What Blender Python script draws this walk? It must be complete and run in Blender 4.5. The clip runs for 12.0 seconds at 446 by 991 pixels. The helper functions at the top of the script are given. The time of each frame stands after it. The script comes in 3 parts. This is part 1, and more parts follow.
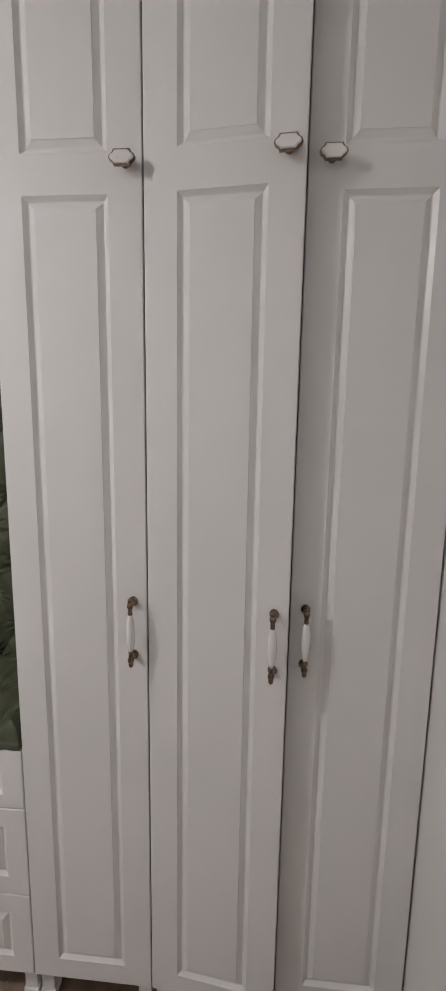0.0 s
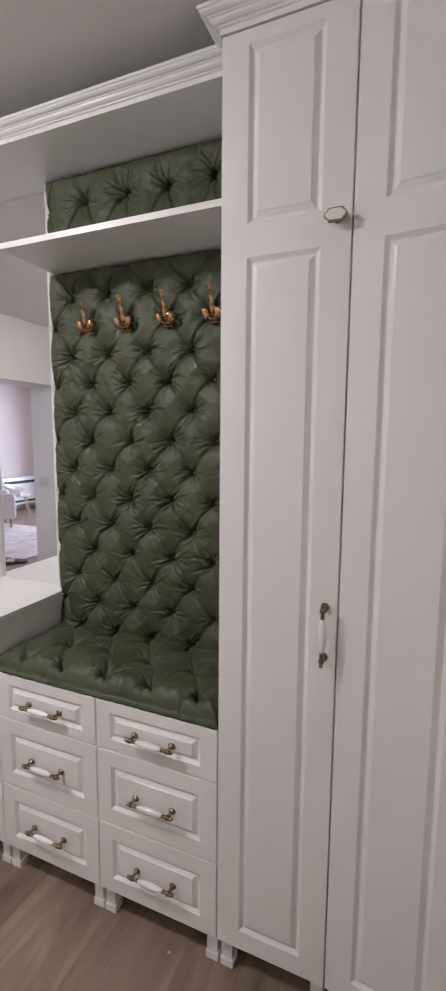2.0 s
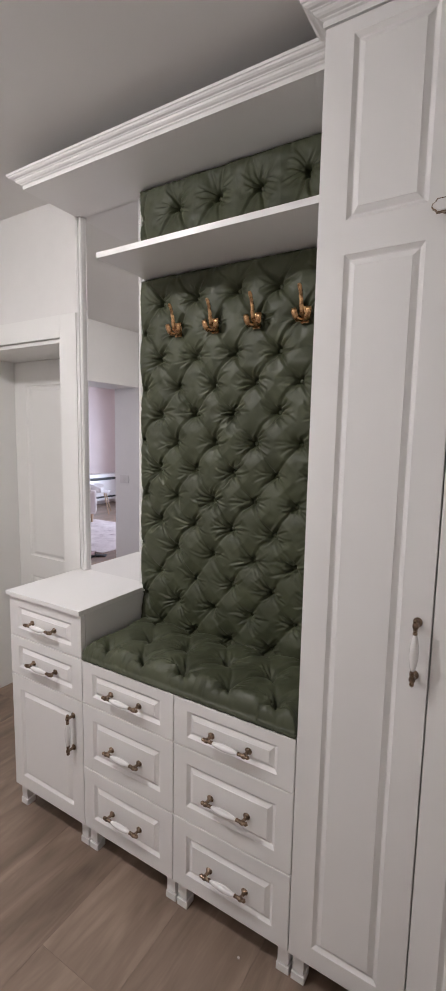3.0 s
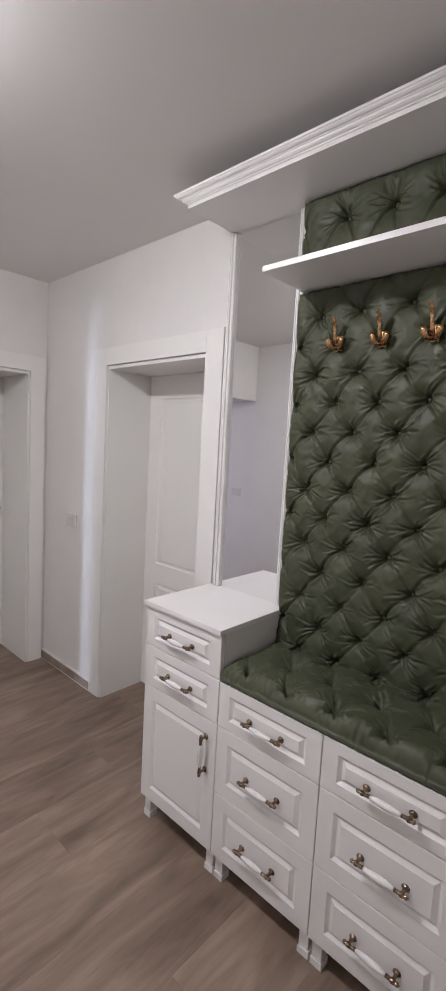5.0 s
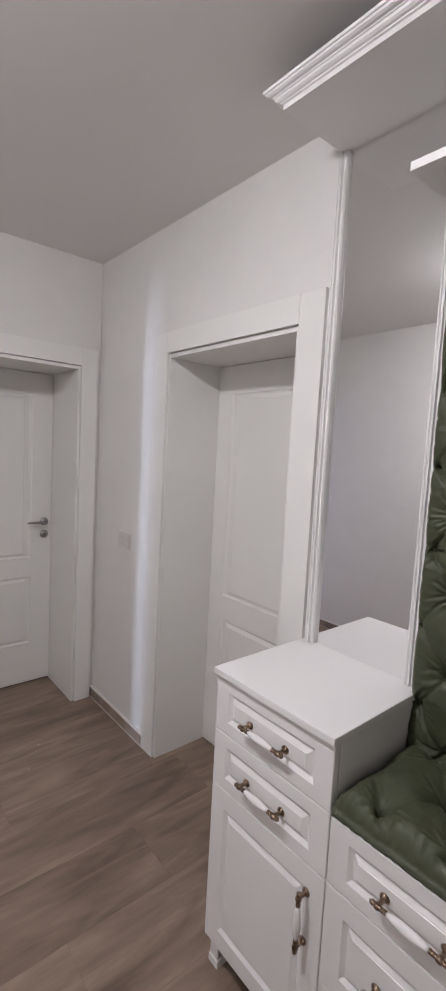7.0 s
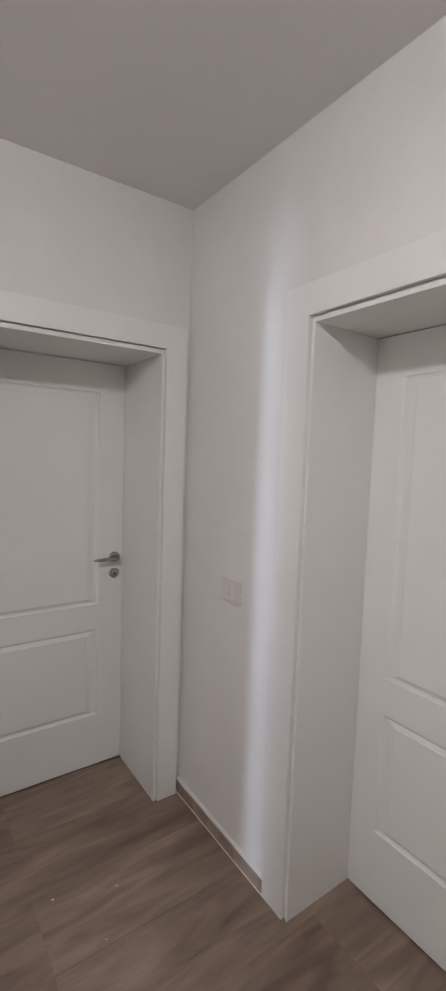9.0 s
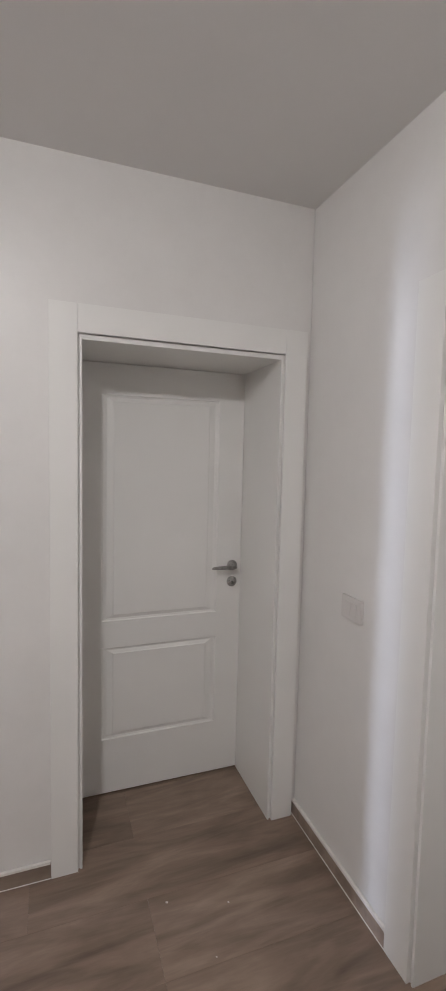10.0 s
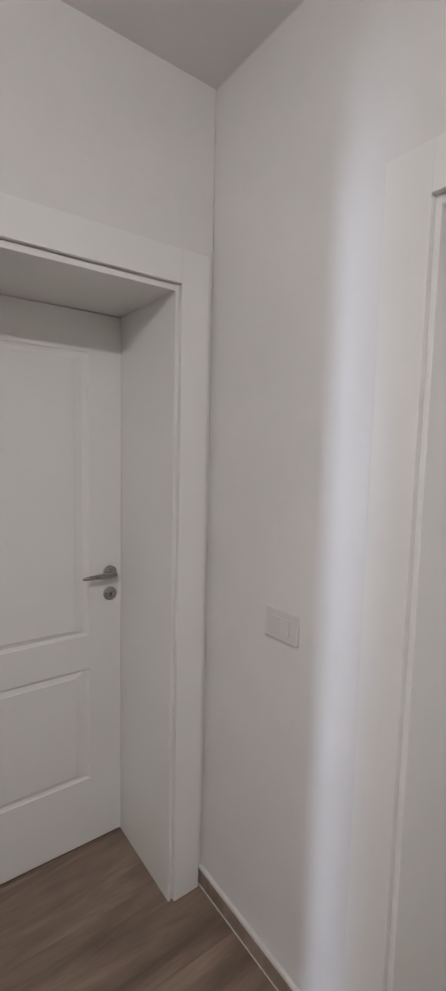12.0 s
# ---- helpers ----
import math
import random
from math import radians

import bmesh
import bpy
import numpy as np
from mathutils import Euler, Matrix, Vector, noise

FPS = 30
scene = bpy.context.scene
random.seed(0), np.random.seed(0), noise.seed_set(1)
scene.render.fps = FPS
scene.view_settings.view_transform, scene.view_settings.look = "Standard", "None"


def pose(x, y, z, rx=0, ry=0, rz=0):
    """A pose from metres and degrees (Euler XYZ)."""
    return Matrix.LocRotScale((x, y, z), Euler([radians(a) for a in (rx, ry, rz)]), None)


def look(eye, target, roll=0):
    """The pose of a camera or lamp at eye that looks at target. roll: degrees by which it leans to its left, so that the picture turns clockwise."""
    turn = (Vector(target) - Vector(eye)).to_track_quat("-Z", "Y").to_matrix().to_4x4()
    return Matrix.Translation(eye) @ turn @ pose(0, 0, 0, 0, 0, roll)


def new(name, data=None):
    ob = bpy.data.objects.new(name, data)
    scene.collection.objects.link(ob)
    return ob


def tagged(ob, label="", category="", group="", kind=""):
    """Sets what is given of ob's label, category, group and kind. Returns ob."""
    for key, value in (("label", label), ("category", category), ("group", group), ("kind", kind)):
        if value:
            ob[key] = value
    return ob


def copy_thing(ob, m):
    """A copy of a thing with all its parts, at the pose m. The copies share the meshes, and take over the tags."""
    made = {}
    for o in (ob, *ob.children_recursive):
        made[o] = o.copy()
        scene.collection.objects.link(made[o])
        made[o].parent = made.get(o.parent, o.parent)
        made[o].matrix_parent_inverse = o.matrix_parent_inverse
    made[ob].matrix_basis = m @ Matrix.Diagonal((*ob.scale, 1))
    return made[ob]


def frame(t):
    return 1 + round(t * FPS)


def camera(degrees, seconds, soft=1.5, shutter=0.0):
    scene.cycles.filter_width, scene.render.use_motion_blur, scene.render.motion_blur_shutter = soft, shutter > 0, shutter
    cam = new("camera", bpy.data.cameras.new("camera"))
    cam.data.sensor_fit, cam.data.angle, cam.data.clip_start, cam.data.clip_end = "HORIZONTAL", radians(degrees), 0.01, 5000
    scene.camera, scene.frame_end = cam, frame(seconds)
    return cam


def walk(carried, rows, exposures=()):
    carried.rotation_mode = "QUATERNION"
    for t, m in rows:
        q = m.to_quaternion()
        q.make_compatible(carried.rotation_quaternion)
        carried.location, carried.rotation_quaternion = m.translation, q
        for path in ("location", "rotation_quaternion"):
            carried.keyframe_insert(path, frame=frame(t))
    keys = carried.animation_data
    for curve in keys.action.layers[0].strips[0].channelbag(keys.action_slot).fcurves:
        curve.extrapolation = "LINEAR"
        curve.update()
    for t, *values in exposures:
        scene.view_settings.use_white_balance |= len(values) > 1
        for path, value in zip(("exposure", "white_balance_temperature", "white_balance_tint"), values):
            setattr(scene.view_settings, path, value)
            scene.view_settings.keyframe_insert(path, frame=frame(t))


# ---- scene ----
cam = camera(50.4, 12.0, soft=1.6, shutter=0.25)
PATH = [
    (0, (-0.037, 0.567, 1.578), (-0.197, 2.534, 1.25), 0.9),
    (0.5, (-0.054, 0.47, 1.602), (-0.183, 2.443, 1.305), 0.8),
    (1, (-0.068, 0.441, 1.604), (-0.21, 2.422, 1.362), 1.0),
    (1.5, (-0.075, 0.444, 1.586), (-0.544, 2.375, 1.36), 0.6),
    (2, (-0.113, 0.432, 1.578), (-0.885, 2.26, 1.332), 0.4),
    (2.3, (-0.131, 0.428, 1.58), (-1.037, 2.193, 1.326), 0.45),
    (2.5, (-0.139, 0.428, 1.581), (-1.086, 2.171, 1.327), 0.5),
    (4.5, (-0.285, 0.394, 1.585), (-1.581, 1.903, 1.373), 3.4),
    (5, (-0.374, 0.367, 1.591), (-1.72, 1.832, 1.385), 3.1),
    (5.5, (-0.442, 0.4, 1.593), (-1.817, 1.839, 1.398), 2.3),
    (6, (-0.498, 0.496, 1.599), (-1.998, 1.804, 1.404), 2.6),
    (6.5, (-0.636, 0.599, 1.583), (-2.178, 1.858, 1.39), 3.2),
    (8.3, (-1.511, 0.852, 1.57), (-2.935, 2.246, 1.409), 2.2),
    (8.5, (-1.592, 0.857, 1.583), (-3.035, 2.231, 1.416), 2.3),
    (9, (-1.702, 0.884, 1.584), (-3.336, 2.024, 1.413), 1.9),
    (9.3, (-1.719, 0.909, 1.581), (-3.463, 1.873, 1.409), 1.7),
    (9.5, (-1.725, 0.921, 1.58), (-3.509, 1.808, 1.408), 1.6),
    (10, (-1.745, 0.928, 1.591), (-3.617, 1.614, 1.434), 1.3),
    (10.5, (-1.763, 0.926, 1.586), (-3.657, 1.55, 1.443), 1.2),
    (11, (-1.88, 0.937, 1.561), (-3.77, 1.577, 1.422), 1.5),
    (11.5, (-2.115, 0.93, 1.565), (-3.917, 1.785, 1.423), 0.6),
    (11.7, (-2.183, 0.96, 1.558), (-3.879, 2.008, 1.399), 0.7),
    (12, (-2.255, 1.076, 1.531), (-3.856, 2.259, 1.337), 1.3),
]
walk(cam, [(t, look(eye, target, roll)) for t, eye, target, roll in PATH],
     [(0, 0.02, 6500, 8), (1, 0.09, 6500, 11), (1.5, 0.16, 6500, 11), (2.5, 0.19, 6550, 9.5), (4.5, 0.17, 6350, 11.5), (6.5, 0.08, 6320, 12), (8.5, -0.08, 6450, 10), (9.5, 0.03, 6500, 9), (12, 0.03, 6500, 9)])

# ---- light ----
world = bpy.data.worlds.new("world")
scene.world = world
world.use_nodes = True
sky = world.node_tree.nodes.new("ShaderNodeTexSky")
sky.sky_type, sky.sun_disc, sky.sun_elevation, sky.sun_rotation = "NISHITA", False, radians(28), radians(200)
world.node_tree.links.new(sky.outputs["Color"], world.node_tree.nodes["Background"].inputs["Color"])
world.node_tree.nodes["Background"].inputs["Strength"].default_value = 0.10

# daylight that falls through the living-room window
WINDOW = (-6.34, -5.86, 0.12, 2.25)      # x0, x1, z0, z1 in the wall at y = -5.6
day = bpy.data.lights.new("window_daylight", "AREA")
day.shape, day.size, day.size_y, day.energy, day.color = "RECTANGLE", 0.36, 2.05, 125.0, (0.68, 0.77, 1.0)
day.spread = radians(125)
new("window_daylight", day).matrix_world = look((-6.10, -5.63, 1.2), (-6.10, 0, 1.2))

LAMP = (-1.78, 0.51)
LAMP_STRENGTH = 315.0

# ---- materials ----
def nodes_of(name, color, rough=0.5, metal=0.0):
    m = bpy.data.materials.new(name)
    m.use_nodes = True
    t = m.node_tree
    b = t.nodes["Principled BSDF"]
    b.inputs["Base Color"].default_value = (*color, 1)
    b.inputs["Roughness"].default_value = rough
    b.inputs["Metallic"].default_value = metal
    return m, t, b


def noise_node(t, scale, detail=4.0, stretch=(1, 1, 1), coords="Object", rough=0.55, offset=None, warp=0.0):
    tc = t.nodes.new("ShaderNodeTexCoord")
    mp = t.nodes.new("ShaderNodeMapping")
    mp.inputs["Scale"].default_value = stretch
    t.links.new(tc.outputs[coords], mp.inputs["Vector"])
    if offset is not None:
        t.links.new(offset, mp.inputs["Location"])
    n = t.nodes.new("ShaderNodeTexNoise")
    n.inputs["Scale"].default_value, n.inputs["Detail"].default_value, n.inputs["Roughness"].default_value = scale, detail, rough
    n.inputs["Distortion"].default_value = warp
    t.links.new(mp.outputs["Vector"], n.inputs["Vector"])
    return n.outputs["Fac"]


def ramp(t, fac, stops):
    r = t.nodes.new("ShaderNodeValToRGB")
    while len(r.color_ramp.elements) < len(stops):
        r.color_ramp.elements.new(0.5)
    for e, (p, c) in zip(r.color_ramp.elements, stops):
        e.position, e.color = p, (*c, 1)
    t.links.new(fac, r.inputs["Fac"])
    return r.outputs["Color"]


def span(t, fac, lo, hi):
    r = t.nodes.new("ShaderNodeMapRange")
    r.inputs["From Min"].default_value, r.inputs["From Max"].default_value = 0.3, 0.7
    r.inputs["To Min"].default_value, r.inputs["To Max"].default_value = lo, hi
    t.links.new(fac, r.inputs["Value"])
    return r.outputs["Result"]


def bump(t, b, fac, strength, distance):
    n = t.nodes.new("ShaderNodeBump")
    n.inputs["Strength"].default_value, n.inputs["Distance"].default_value = strength, distance
    t.links.new(fac, n.inputs["Height"])
    t.links.new(n.outputs["Normal"], b.inputs["Normal"])


def painted(name, color, rough, spread=0.012, grain=0.05):
    """Sprayed paint: faint clouding of colour and gloss, a very fine orange peel."""
    m, t, b = nodes_of(name, color, rough)
    f = noise_node(t, 2.3, 3)
    t.links.new(ramp(t, f, [(0.3, tuple(c - spread for c in color)), (0.7, tuple(min(1, c + spread) for c in color))]), b.inputs["Base Color"])
    t.links.new(span(t, noise_node(t, 9, 3), rough - 0.05, rough + 0.06), b.inputs["Roughness"])
    bump(t, b, noise_node(t, 320, 2), grain, 0.0006)
    return m


MAT_LACQUER = painted("white_lacquer", (0.80, 0.785, 0.775), 0.34)
MAT_CARCASS = painted("white_melamine", (0.74, 0.73, 0.715), 0.42)
MAT_DOOR = painted("white_door_paint", (0.81, 0.80, 0.775), 0.38)
MAT_PLASTIC = painted("white_plastic", (0.80, 0.785, 0.775), 0.30, 0.005, 0.0)
MAT_SWITCH = painted("grey_white_plastic", (0.68, 0.655, 0.635), 0.30, 0.005, 0.0)


def plaster(name, color, sheen_lo, sheen_hi, cloud):
    m, t, b = nodes_of(name, color, 0.6)
    big, fine = noise_node(t, 1.6, 5, rough=0.62), noise_node(t, 7.0, 6, rough=0.7)
    mix = t.nodes.new("ShaderNodeMath")
    mix.operation = "MULTIPLY_ADD"
    t.links.new(fine, mix.inputs[0])
    mix.inputs[1].default_value = 0.5
    half = t.nodes.new("ShaderNodeMath")
    half.operation = "MULTIPLY"
    half.inputs[1].default_value = 0.5
    t.links.new(big, half.inputs[0])
    t.links.new(half.outputs[0], mix.inputs[2])
    t.links.new(ramp(t, mix.outputs[0], [(0.36, tuple(c - cloud for c in color)), (0.64, tuple(c + cloud for c in color))]), b.inputs["Base Color"])
    t.links.new(span(t, fine, sheen_lo, sheen_hi), b.inputs["Roughness"])
    bump(t, b, noise_node(t, 60, 6, rough=0.7), 0.10, 0.002)
    return m


MAT_WALL = plaster("pearl_plaster", (0.757, 0.740, 0.720), 0.30, 0.58, 0.022)
MAT_CEILING = plaster("ceiling_paint", (0.785, 0.770, 0.755), 0.75, 0.9, 0.008)
MAT_LIVING = plaster("living_wall_paint", (0.81, 0.72, 0.695), 0.6, 0.8, 0.01)


def wood_tile(name, tint):
    m, t, b = nodes_of(name, tint, 0.42)
    info = t.nodes.new("ShaderNodeObjectInfo")
    mul = t.nodes.new("ShaderNodeVectorMath")
    mul.operation = "SCALE"
    mul.inputs["Scale"].default_value = 37.0
    comb = t.nodes.new("ShaderNodeCombineXYZ")
    for s in comb.inputs:
        t.links.new(info.outputs["Random"], s)
    t.links.new(comb.outputs["Vector"], mul.inputs[0])
    shift = mul.outputs["Vector"]
    broad = noise_node(t, 2.4, 4, (1.8, 0.55, 1), offset=shift, rough=0.6, warp=0.6)
    streak = noise_node(t, 4.6, 4, (2.6, 0.42, 1), offset=shift, rough=0.48, warp=1.2)
    grain = noise_node(t, 42.0, 4, (3.0, 0.30, 1), offset=shift, rough=0.6, warp=0.8)
    add = t.nodes.new("ShaderNodeMath")
    add.operation = "ADD"
    t.links.new(span(t, broad, -0.17, 0.17), add.inputs[0])
    t.links.new(span(t, streak, 0.33, 0.67), add.inputs[1])
    add2 = t.nodes.new("ShaderNodeMath")
    add2.operation = "ADD"
    t.links.new(add.outputs[0], add2.inputs[0])
    t.links.new(span(t, grain, -0.035, 0.035), add2.inputs[1])
    add3 = t.nodes.new("ShaderNodeMath")
    add3.operation = "ADD"
    t.links.new(add2.outputs[0], add3.inputs[0])
    vary = t.nodes.new("ShaderNodeMapRange")
    vary.inputs["To Min"].default_value, vary.inputs["To Max"].default_value = -0.05, 0.05
    t.links.new(info.outputs["Random"], vary.inputs["Value"])
    t.links.new(vary.outputs["Result"], add3.inputs[1])
    r, g, k = tint
    t.links.new(ramp(t, add3.outputs[0], [(0.22, (r * 0.55, g * 0.52, k * 0.50)), (0.42, (r * 0.85, g * 0.84, k * 0.82)),
                                          (0.58, (r * 1.1, g * 1.1, k * 1.1)), (0.80, (r * 1.55, g * 1.58, k * 1.6))]), b.inputs["Base Color"])
    t.links.new(span(t, streak, 0.36, 0.52), b.inputs["Roughness"])
    bump(t, b, grain, 0.12, 0.001)
    return m


MAT_TILE = wood_tile("wood_look_tile", (0.243, 0.176, 0.134))
MAT_SKIRTING = wood_tile("wood_look_skirting", (0.285, 0.222, 0.180))
MAT_GROUT, _t, _b = nodes_of("brown_grout", (0.15, 0.115, 0.092), 0.9)
MAT_CAULK, _t, _b = nodes_of("white_sealant", (0.78, 0.75, 0.72), 0.5)
bump(_t, _b, noise_node(_t, 80, 3), 0.2, 0.002)


def velvet(name, color):
    """Short-pile velvet: soft satin gloss, a pale bloom at grazing angles, the pile brushed in patches."""
    m, t, b = nodes_of(name, color, 0.5)
    b.inputs["Specular IOR Level"].default_value = 0.38
    f = noise_node(t, 9, 4, rough=0.6)
    t.links.new(ramp(t, f, [(0.3, tuple(c * 0.80 for c in color)), (0.7, tuple(c * 1.22 for c in color))]), b.inputs["Base Color"])
    t.links.new(span(t, noise_node(t, 14, 3), 0.45, 0.57), b.inputs["Roughness"])
    b.inputs["Sheen Weight"].default_value = 0.24
    b.inputs["Sheen Roughness"].default_value = 0.32
    b.inputs["Sheen Tint"].default_value = (0.68, 0.69, 0.54, 1)
    bump(t, b, noise_node(t, 420, 3, rough=0.6), 0.25, 0.0006)
    return m


MAT_VELVET = velvet("olive_velvet", (0.057, 0.063, 0.034))


def metal(name, color, rough, worn, grain=160):
    m, t, b = nodes_of(name, color, rough, 1.0)
    f = noise_node(t, grain, 3)
    t.links.new(ramp(t, f, [(0.35, worn), (0.62, color)]), b.inputs["Base Color"])
    t.links.new(span(t, noise_node(t, 90, 3), rough - 0.08, rough + 0.1), b.inputs["Roughness"])
    return m


MAT_BRONZE = metal("antique_bronze", (0.30, 0.215, 0.155), 0.28, (0.15, 0.105, 0.075), 70)
MAT_GOLD = metal("aged_gold", (0.56, 0.34, 0.17), 0.26, (0.36, 0.20, 0.10), 45)
MAT_STEEL = metal("satin_steel", (0.40, 0.385, 0.37), 0.30, (0.30, 0.29, 0.28))
MAT_PORCELAIN, _t, _b = nodes_of("white_porcelain", (0.82, 0.80, 0.79), 0.12)
_b.inputs["Coat Weight"].default_value = 0.4
MAT_MIRROR, _t, _b = nodes_of("mirror_silver", (0.90, 0.90, 0.90), 0.015, 1.0)
MAT_DARK, _t, _b = nodes_of("dark_plastic", (0.02, 0.02, 0.02), 0.5)
MAT_LAMP, _t, _b = nodes_of("opal_glass", (0.9, 0.9, 0.88), 0.3)
_b.inputs["Emission Color"].default_value = (1.0, 0.968, 0.978, 1)
_b.inputs["Emission Strength"].default_value = LAMP_STRENGTH
MAT_FABRIC, _t, _b = nodes_of("cream_fabric", (0.66, 0.60, 0.57), 0.9)
bump(_t, _b, noise_node(_t, 300, 3), 0.3, 0.001)
MAT_OAK, _t, _b = nodes_of("light_oak", (0.45, 0.31, 0.20), 0.5)
_t.links.new(ramp(_t, noise_node(_t, 14, 5, (6, 6, 0.5)), [(0.3, (0.36, 0.24, 0.15)), (0.7, (0.52, 0.37, 0.24))]), _b.inputs["Base Color"])
MAT_RUG, _t, _b = nodes_of("pale_rug", (0.66, 0.60, 0.58), 0.95)
_t.links.new(ramp(_t, noise_node(_t, 3.2, 6, rough=0.75), [(0.33, (0.30, 0.24, 0.24)), (0.42, (0.60, 0.53, 0.52)), (0.6, (0.74, 0.68, 0.66))]), _b.inputs["Base Color"])
bump(_t, _b, noise_node(_t, 250, 3), 0.4, 0.003)
MAT_PANE, _t, _b = nodes_of("window_pane", (1, 1, 1), 0.0)
_b.inputs["Transmission Weight"].default_value = 1.0
MAT_BLACKRUBBER, _t, _b = nodes_of("black_rubber", (0.03, 0.028, 0.03), 0.6)
MAT_PINK, _t, _b = nodes_of("pale_pink_strap", (0.80, 0.62, 0.62), 0.6)


# ---- mesh helpers ----
def thing(name, at=(0, 0, 0), label="", category="", group="", kind="", turn=0):
    ob = new(name)
    ob.empty_display_size = 0.05
    ob.matrix_basis = pose(*at, 0, 0, turn)
    return tagged(ob, label, category, group, kind)


def mesh_from(name, verts, faces, smooth=False):
    me = bpy.data.meshes.new(name)
    me.from_pydata([tuple(v) for v in verts], [], [tuple(f) for f in faces])
    bm = bmesh.new()
    bm.from_mesh(me)
    bmesh.ops.recalc_face_normals(bm, faces=bm.faces)
    bm.to_mesh(me)
    bm.free()
    for p in me.polygons:
        p.use_smooth = smooth
    return me


def place(name, me, material, parent=None, label="", at=None):
    if not me.materials:
        me.materials.append(material)
    ob = new(name, me)
    ob.parent = parent
    if at is not None:
        ob.matrix_basis = at
    return tagged(ob, label)


def part(name, bm, material, parent, label="", at=None, smooth=False):
    me = bpy.data.meshes.new(name)
    bmesh.ops.recalc_face_normals(bm, faces=bm.faces)
    bm.to_mesh(me)
    bm.free()
    for p in me.polygons:
        p.use_smooth = smooth
    return place(name, me, material, parent, label, at)


def add_box(bm, x0, x1, y0, y1, z0, z1, bevel=0.0):
    vs = [bm.verts.new((x, y, z)) for x in (x0, x1) for y in (y0, y1) for z in (z0, z1)]
    fs = [bm.faces.new([vs[i] for i in q]) for q in ((0, 1, 3, 2), (4, 6, 7, 5), (0, 4, 5, 1), (2, 3, 7, 6), (0, 2, 6, 4), (1, 5, 7, 3))]
    if bevel > 0:
        bmesh.ops.bevel(bm, geom=list({e for f in fs for e in f.edges}), offset=bevel, segments=2, affect="EDGES", profile=0.6)


def boxes(*sizes, bevel=0.0):
    bm = bmesh.new()
    for s in sizes:
        add_box(bm, *s, bevel=bevel)
    return bm


def wall_mesh(name, sizes, material, label, category="wall", at=(0, 0, 0)):
    ob = part(name, boxes(*sizes), material, None, label)
    return tagged(ob, label, category, kind="structure")


def lathe(profile, segs=16, axis="Z"):
    """Verts and faces of a profile of (radius, height) turned round an axis."""
    vs, fs = [], []
    for r, h in profile:
        for i in range(segs):
            a = 2 * math.pi * i / segs
            p = (r * math.cos(a), r * math.sin(a), h)
            vs.append(p if axis == "Z" else (p[2], p[0], p[1]) if axis == "X" else (p[0], p[2], p[1]))
    n = len(profile)
    for k in range(n - 1):
        for i in range(segs):
            j = (i + 1) % segs
            fs.append((k * segs + i, k * segs + j, (k + 1) * segs + j, (k + 1) * segs + i))
    fs.append(tuple(range(segs)))
    fs.append(tuple((n - 1) * segs + i for i in range(segs)))
    return vs, fs


def tube(points, radii, segs=10):
    """A round bar along points, with a radius at each."""
    vs, fs = [], []
    pts = [Vector(p) for p in points]
    for k, p in enumerate(pts):
        d = (pts[min(k + 1, len(pts) - 1)] - pts[max(k - 1, 0)]).normalized()
        side = d.cross(Vector((0.31, 0.17, 0.93))).normalized()
        up = side.cross(d)
        for i in range(segs):
            a = 2 * math.pi * i / segs
            vs.append(p + radii[k] * (math.cos(a) * side + math.sin(a) * up))
    for k in range(len(pts) - 1):
        for i in range(segs):
            j = (i + 1) % segs
            fs.append((k * segs + i, k * segs + j, (k + 1) * segs + j, (k + 1) * segs + i))
    fs.append(tuple(range(segs)))
    fs.append(tuple((len(pts) - 1) * segs + i for i in range(segs)))
    return vs, fs


def joined(*meshes):
    vs, fs = [], []
    for v, f in meshes:
        o = len(vs)
        vs += [Vector(p) for p in v]
        fs += [tuple(i + o for i in q) for q in f]
    return vs, fs


def moved(mesh, m):
    return [m @ Vector(p) for p in mesh[0]], mesh[1]


ROUTED = ((0.0, 0.0), (0.0016, 0.0016), (0.0090, 0.0078), (0.0120, 0.0084), (0.0220, 0.0026), (0.0245, 0.0016), (0.0255, 0.0002))
SHALLOW = ((0.0, 0.0), (0.004, 0.0060), (0.012, 0.0085), (0.026, 0.0030), (0.029, 0.0004))


